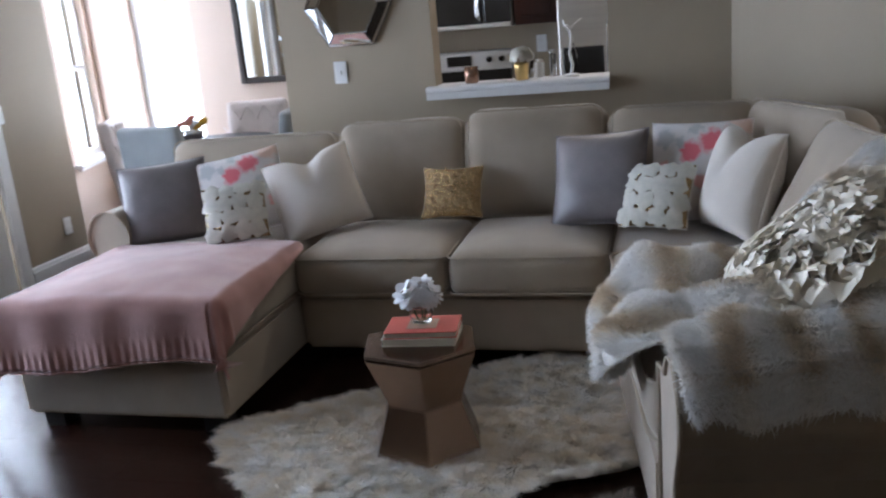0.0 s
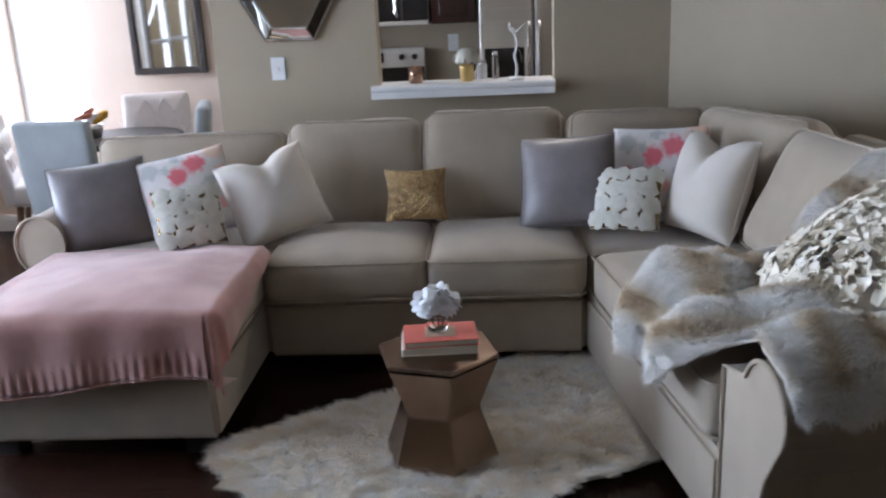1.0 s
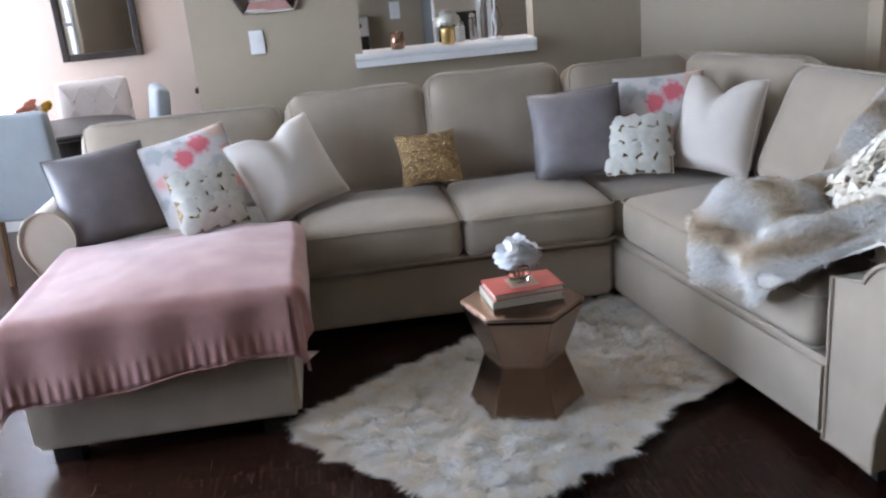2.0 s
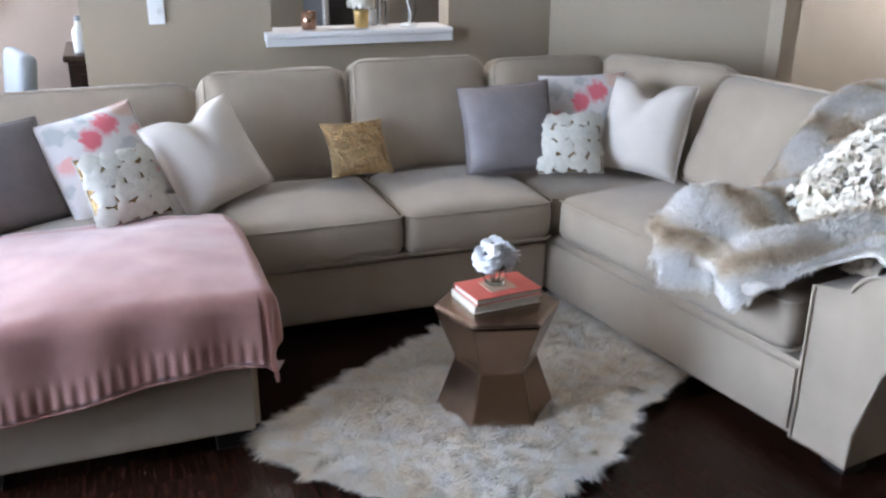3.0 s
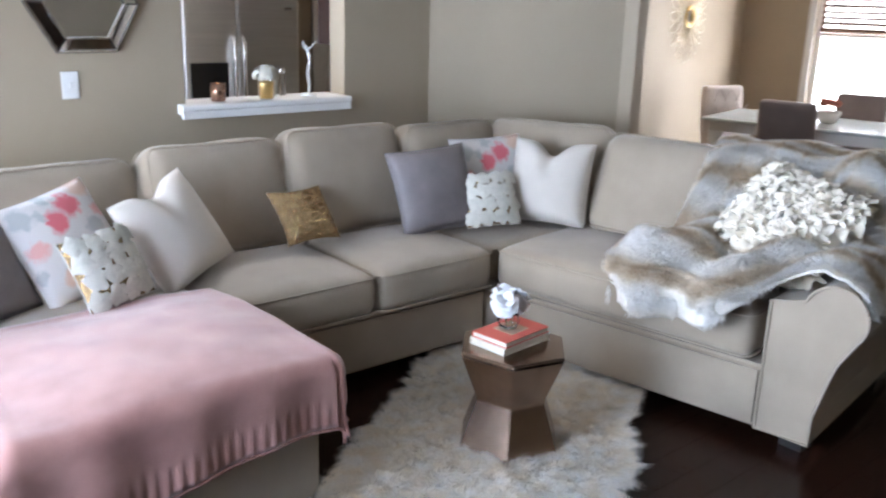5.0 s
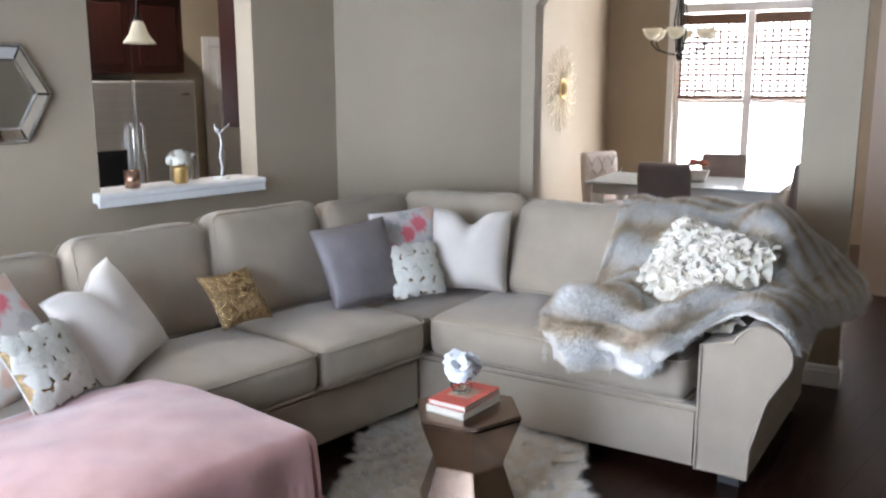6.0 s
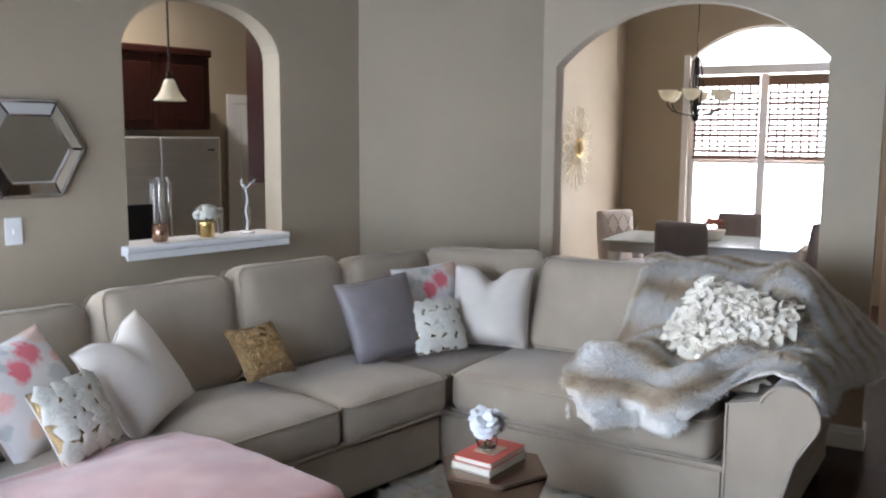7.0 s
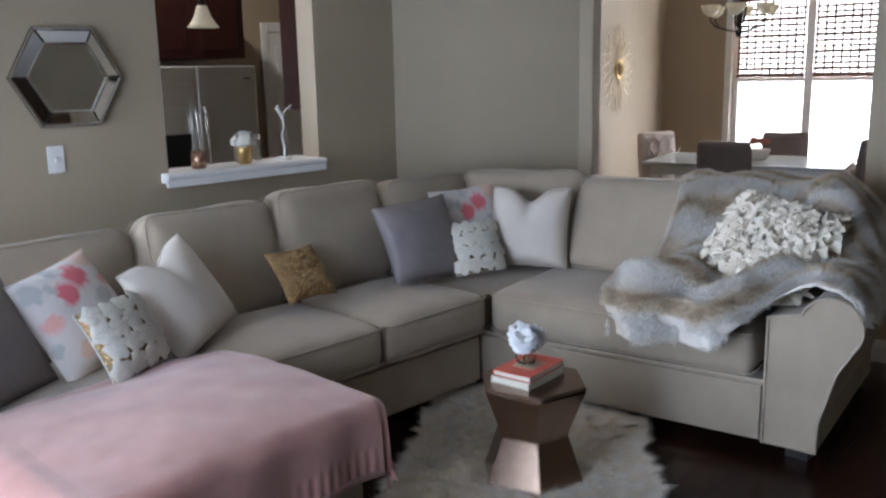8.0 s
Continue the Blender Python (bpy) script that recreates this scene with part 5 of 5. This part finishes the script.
base = thing("base_cabinet", pose(-1.72, 4.72, 0), "cherry wood base cabinet with a dark stone top", "cabinet")
part("body", box(0, 0.02, 0.09, 0.62, 0.62, 0.90), CHERRY, base)
for k in range(2):
    o = part("door", panel_door(0.30, 0.60), CHERRY, base)
    o.matrix_local = pose(0.005 + k * 0.31, 0, 0.10)
    o = part("drawer", panel_door(0.30, 0.17), CHERRY, base)
    o.matrix_local = pose(0.005 + k * 0.31, 0, 0.715)
part("worktop", box(-0.02, -0.02, 0.901, 0.64, 0.64, 0.935, 0.008), COUNTER, base)
bottle = thing("bottle", pose(-1.645, 4.80, 0.936), "white plastic bottle with a blue cap", "bottle")
part("body", lathe([(0.030, 0), (0.036, 0.006), (0.036, 0.12), (0.015, 0.15), (0.015, 0.17), (0, 0.17)], 18), PLASTER, bottle, smooth=True)
part("cap", lathe([(0.017, 0.171), (0.017, 0.195), (0, 0.197)], 14), CHAIR_GREY, bottle, smooth=True)
canister = thing("canister", pose(-1.54, 4.82, 0.936), "grey patterned canister on the cabinet top", "canister")
part("body", lathe([(0.045, 0), (0.047, 0.004), (0.047, 0.10), (0, 0.10)], 20), STEEL, canister, smooth=True)
part("lid", lathe([(0.048, 0.101), (0.048, 0.115), (0.012, 0.12), (0.012, 0.132), (0, 0.134)], 20), PLASTER, canister, smooth=True)

# ---- breakfast nook ----
nmir = thing("wall_mirror", pose(-2.40, 5.495, 1.10), "tall wall mirror in a dark brown wood frame", "mirror")
for a, b, c, d in ((-0.26, -0.215, 0, 1.2), (0.215, 0.26, 0, 1.2)):
    part("frame", box(a, -0.03, c, b, 0, d, 0.006), DARKFRAME, nmir)
for c, d in ((0, 0.045), (1.155, 1.2)):
    part("frame", box(-0.2145, -0.03, c, 0.2145, 0, d, 0.006), DARKFRAME, nmir)
part("glass", box(-0.2145, -0.012, 0.0455, 0.2145, -0.002, 1.1545), MIRROR, nmir)


def parsons_chair(m, label, fabric, high=0.97, tufted=False, group="chairs of the breakfast nook", wide=0.47):
    """A high-backed upholstered chair that faces its own -y."""
    t = thing("dining_chair", m, label, "chair", group)
    w = wide / 2
    part("seat", soft_box(wide, 0.50, 0.13, 0.035, 0.02, 0.0, 8, seed=2), fabric, t, smooth=True).matrix_local = pose(0, 0, 0.43)
    bk = part("backrest", soft_box(wide, 0.085, high - 0.38, 0.035, 0, 0.008, 10, seed=3), fabric, t, smooth=True)
    bk.matrix_local = pose(0, 0.25, 0.38, -7) @ pose(0, 0, (high - 0.38) / 2)
    for x in (-w + 0.03, w - 0.03):
        part("leg", prism([(x - 0.02, -0.225), (x + 0.02, -0.225), (x + 0.02, -0.185), (x - 0.02, -0.185)], 0.38, "z", 0), LEGWOOD, t)
        part("leg", tube([(x, 0.25, 0.0), (x, 0.21, 0.38)], 0.02, 6), LEGWOOD, t)
    if tufted:
        for j in range(3):
            for i in range(4 if j % 2 else 3):
                x = (i - (1.5 if j % 2 else 1.0)) * 0.125
                z = (high - 0.38) * (0.35 + 0.22 * j) - (high - 0.38) / 2
                b = part("tuft_button", lathe([(0, -0.004), (0.015, -0.002), (0.011, 0.006), (0, 0.008)], 10), fabric, bk)
                b.matrix_local = pose(x, -0.051, z, 90)
                for sx in (-1, 1):
                    part("tuft_fold", tube([(x, -0.052, z), (x + sx * 0.03, -0.0505, z + 0.045), (x + sx * 0.06, -0.052, z + 0.085)], 0.0055, 5), fabric, bk)
    return t


parsons_chair(pose(-2.61, 4.47, 0, 0, 0, 172), "blue-grey upholstered high-backed dining chair seen from behind", CHAIR_GREY, 0.97)
parsons_chair(pose(-3.07, 4.91, 0, 0, 0, 112), "blush linen button-tufted dining chair beside the window", CHAIR_BEIGE, 0.97, True)
parsons_chair(pose(-2.40, 4.97, 0, 0, 0, 12), "blush linen button-tufted dining chair facing the room", CHAIR_BEIGE, 1.0, True, wide=0.44)
parsons_chair(pose(-2.25, 4.60, 0, 0, 0, -75), "dark grey upholstered dining chair turned sideways", CHAIR_GREY, 0.98)
ntab = thing("round_table", pose(-2.52, 4.72, 0) @ Matrix.Diagonal((1, 1, 1.05, 1)), "round dark wood pedestal table in the nook", "table")
part("tabletop", lathe([(0, 0.715), (0.38, 0.715), (0.40, 0.725), (0.40, 0.74), (0.385, 0.75), (0, 0.75)], 40), DARKFRAME, ntab, smooth=False)
part("pedestal", lathe([(0.22, 0), (0.22, 0.03), (0.07, 0.08), (0.05, 0.4), (0.08, 0.70), (0.0, 0.714)], 20), DARKFRAME, ntab, smooth=True)
nvase = thing("flower_bowl", pose(-2.66, 4.66, 0.789), "silver bowl with coral and yellow flowers", "flowers")
part("bowl", lathe([(0.05, 0), (0.06, 0.004), (0.075, 0.06), (0.08, 0.085), (0.074, 0.085), (0.06, 0.01), (0, 0.01)], 22), CHROME, nvase, smooth=True)
CORAL_PETAL = material("coral_petal", (0.88, 0.36, 0.26), 0.7, vary=0.2)
YELLOW_PETAL = material("yellow_petal", (0.80, 0.48, 0.06), 0.7, vary=0.2)
for i, (x, y, z, c) in enumerate(((-0.06, -0.02, 0.14, CORAL_PETAL), (0.0, -0.04, 0.15, CORAL_PETAL), (-0.02, 0.04, 0.17, CORAL_PETAL), (0.06, -0.02, 0.12, YELLOW_PETAL), (0.07, 0.03, 0.14, YELLOW_PETAL), (0.02, 0.0, 0.12, PETAL))):
    o = part("bloom", rose(0.066, 60 + i, 4), c, nvase, smooth=True)
    o.matrix_local = pose(x, y, z, -10 * i, 8 * i - 20, 40 * i)
parts_lamp = thing("chandelier", pose(-2.73, 4.77, 1.70), "cream glass chandelier over the nook table", "chandelier")
part("bowl_shade", lathe([(0.0, 0.0), (0.08, 0.012), (0.15, 0.05), (0.18, 0.09), (0.175, 0.09), (0.14, 0.055), (0.0, 0.02)], 28), SHADE, parts_lamp, smooth=True)
part("rod", tube([(0, 0, 0.02), (0, 0, HIGH - 1.70)], 0.007), IRON, parts_lamp)
part("canopy", lathe([(0, HIGH - 1.73), (0.06, HIGH - 1.72), (0.07, HIGH - 1.70), (0, HIGH - 1.70)], 18), IRON, parts_lamp)

# ---- dining room ----
sun = thing("sunburst_wall_art", DIN @ pose(-1.50, -0.005, 1.54), "gold wire sunburst wall art with petal loops", "wall art")
for ring, count, r0, r1, wd in ((0, 20, 0.10, 0.49, 0.055), (1, 20, 0.08, 0.36, 0.045)):
    for k in range(count):
        a = 2 * math.pi * (k + 0.5 * ring) / count
        pts = []
        for i in range(13):
            q = i / 12 * 2 * math.pi
            rr = (r0 + r1) / 2 - (r1 - r0) / 2 * math.cos(q)
            ww = wd * math.sin(q)
            pts.append((rr * math.cos(a) - ww * math.sin(a), -0.02 - 0.012 * ring, rr * math.sin(a) + ww * math.cos(a)))
        part("petal_loop", tube([Vector(p) * 0.84 for p in pts[:-1]], 0.0032, 5, closed=True), CHAMPAGNE, sun)
part("centre_ring", tube([(0.085 * math.cos(k * 0.314), -0.03, 0.085 * math.sin(k * 0.314)) for k in range(20)], 0.014, 8, closed=True), GOLD, sun)
part("centre_mirror", prism([(0.08 * math.cos(k * 0.314), 0.08 * math.sin(k * 0.314)) for k in range(20)], -0.02, "y", -0.008), MIRROR, sun)

dtab = thing("dining_table", pose(4.361, 3.396, 0, 0, 0, 12), "long white dining table with a glass top", "table")
part("tabletop", box(-0.45, -0.80, 0.735, 0.45, 0.80, 0.76, 0.01), MARBLE, dtab)
part("apron", box(-0.40, -0.74, 0.65, 0.40, 0.74, 0.733, 0.004), TRIM, dtab)
for x in (-0.36, 0.36):
    for y in (-0.70, 0.70):
        part("leg", tube([(x, y, 0.0), (x, y, 0.15), (x, y, 0.30), (x, y, 0.55), (x, y, 0.65)], [0.035, 0.045, 0.035, 0.055, 0.06], 10), TRIM, dtab, smooth=True)
DG = "chairs of the dining room"
parsons_chair(pose(4.03, 3.39, 0, 0, 0, 102), "taupe high-backed dining chair seen from behind", CHAIR_TAUPE, 0.97, group=DG, wide=0.42)
parsons_chair(pose(4.81, 3.34, 0, 0, 0, -78), "taupe high-backed dining chair facing the room", CHAIR_TAUPE, 0.95, group=DG, wide=0.40)
parsons_chair(pose(4.40, 4.08, 0, 0, 0, -18), "blush tufted dining chair at the table's end", CHAIR_BEIGE, 0.96, True, group=DG, wide=0.42)
parsons_chair(pose(4.50, 2.77, 0, 0, 0, 180), "brown high-backed dining chair at the table's end", CHAIR_TAUPE, 0.97, group=DG, wide=0.42)
centre = thing("centrepiece", pose(4.38, 3.33, 0.761), "white bowl of pink flowers on the dining table", "flowers")
part("bowl", lathe([(0.05, 0), (0.07, 0.01), (0.10, 0.09), (0.095, 0.09), (0.05, 0.015), (0, 0.015)], 20), PLASTER, centre, smooth=True)
for i in range(5):
    o = part("bloom", rose(0.07, 80 + i, 4), CORAL_PETAL, centre, smooth=True)
    o.matrix_local = pose(0.05 * math.cos(i * 1.26), 0.05 * math.sin(i * 1.26), 0.16 + 0.02 * (i % 2), 0, 12 * i - 24, 50 * i)

chand = thing("chandelier", pose(4.333, 3.53, 1.777) @ Matrix.Scale(0.66, 4), "dark iron chandelier with six cream glass bowl shades", "chandelier")
part("rod", tube([(0, 0, 0.75), (0, 0, 2.30)], 0.008, 6), IRON, chand)
for k in range(4):
    a = k * math.pi / 2
    part("cage_bar", tube([(0.05 * math.cos(a), 0.05 * math.sin(a), 0.80), (0.09 * math.cos(a), 0.09 * math.sin(a), 0.5), (0.05 * math.cos(a), 0.05 * math.sin(a), 0.12)], 0.012, 6), IRON, chand)
part("column", lathe([(0, 0), (0.03, 0.02), (0.05, 0.07), (0.03, 0.12), (0.018, 0.2), (0.018, 0.78), (0.05, 0.80), (0.02, 0.84), (0, 0.85)], 14), IRON, chand, smooth=True)
for k in range(6):
    a = k * math.pi / 3 + 0.3
    c, s = math.cos(a), math.sin(a)
    arm = part("arm", tube([(0.03 * c, 0.03 * s, 0.08), (0.15 * c, 0.15 * s, 0.10), (0.30 * c, 0.30 * s, 0.14), (0.38 * c, 0.38 * s, 0.22), (0.38 * c, 0.38 * s, 0.30)], 0.011, 6), IRON, chand)
    part("shade", lathe([(0.02, 0.27), (0.04, 0.28), (0.09, 0.32), (0.125, 0.41), (0.12, 0.41), (0.085, 0.325), (0.03, 0.29), (0, 0.285)], 18, centre=(0.38 * c, 0.38 * s, 0)), SHADE, arm, smooth=True)
part("canopy", lathe([(0, 2.26), (0.06, 2.27), (0.07, 2.305), (0, 2.305)], 18), IRON, chand)


def bamboo_blind(m, w, h, label):
    t = thing("bamboo_blind", m, label, "blind", "bamboo blinds of the dining room window")
    part("headrail", box(0, -0.03, h - 0.11, w, -0.012, h, 0.003), BLIND, t)
    n = int((h - 0.17) / 0.055)
    for k in range(n):
        z = 0.078 + k * 0.055
        part("slat", box(0, -0.006, z, w, -0.002, z + (0.026 if k % 3 else 0.033)), BLIND, t)
    part("bottom_roll", tube([(0, -0.012, 0.03), (w, -0.012, 0.03)], 0.024, 8), BLIND, t)
    for k in range(9):
        x = 0.02 + (w - 0.04) * k / 8
        part("cord", box(x - 0.011, -0.009, 0.04, x + 0.011, -0.007, h - 0.1), BLIND, t)
    return t


bamboo_blind(DWIN @ pose(0.765, 0.03, 1.415), 0.665, 0.88, "half-lowered woven bamboo blind in the dining window")
bamboo_blind(DWIN @ pose(1.515, 0.03, 1.415), 0.665, 0.88, "half-lowered woven bamboo blind in the dining window")

# ---- ceiling light of the kitchen ----
can = thing("recessed_light", pose(-0.1, 5.0, HIGH - 0.003), "white recessed ceiling light in the kitchen", "lamp")
part("trim_ring", lathe([(0.055, 0), (0.085, -0.008), (0.09, 0)], 24), TRIM, can, smooth=True)
part("bulb", lathe([(0, -0.004), (0.05, -0.003), (0.054, 0.0), (0, 0.0)], 20), glow_material("lamp_glow", (1.0, 0.9, 0.75), 12.0), can)

# ---- floor planks ----
rng = random.Random(77)
plank_meshes = []
for k in range(4):
    bm = box(-0.6, -0.0625, -0.011, 0.6, 0.0625, 0.0, 0.0008, 1)
    me = bpy.data.meshes.new("plank")
    bm.to_mesh(me)
    bm.free()
    me.materials.append(FLOOR)
    plank_meshes.append(me)
rest = bmesh.new()
row = 0
y = -2.3
count = 0
while y < 6.9:
    x = -4.4 + (row * 0.47) % 1.2
    while x < 9.4:
        near = -2.6 < x < 2.3 and 0.55 < y < 3.7
        if near and count < 300:
            ob = new("plank", plank_meshes[rng.randrange(4)])
            ob.parent = floor
            ob.matrix_local = pose(x, y, 0)
            count += 1
        else:
            box(x - 0.6, y - 0.0625, -0.011, x + 0.6, y + 0.0625, 0.0, bm=rest)
        x += 1.2008
    y += 0.1256
    row += 1
tagged(part("plank_rest", rest, FLOOR, floor), kind="stuff")
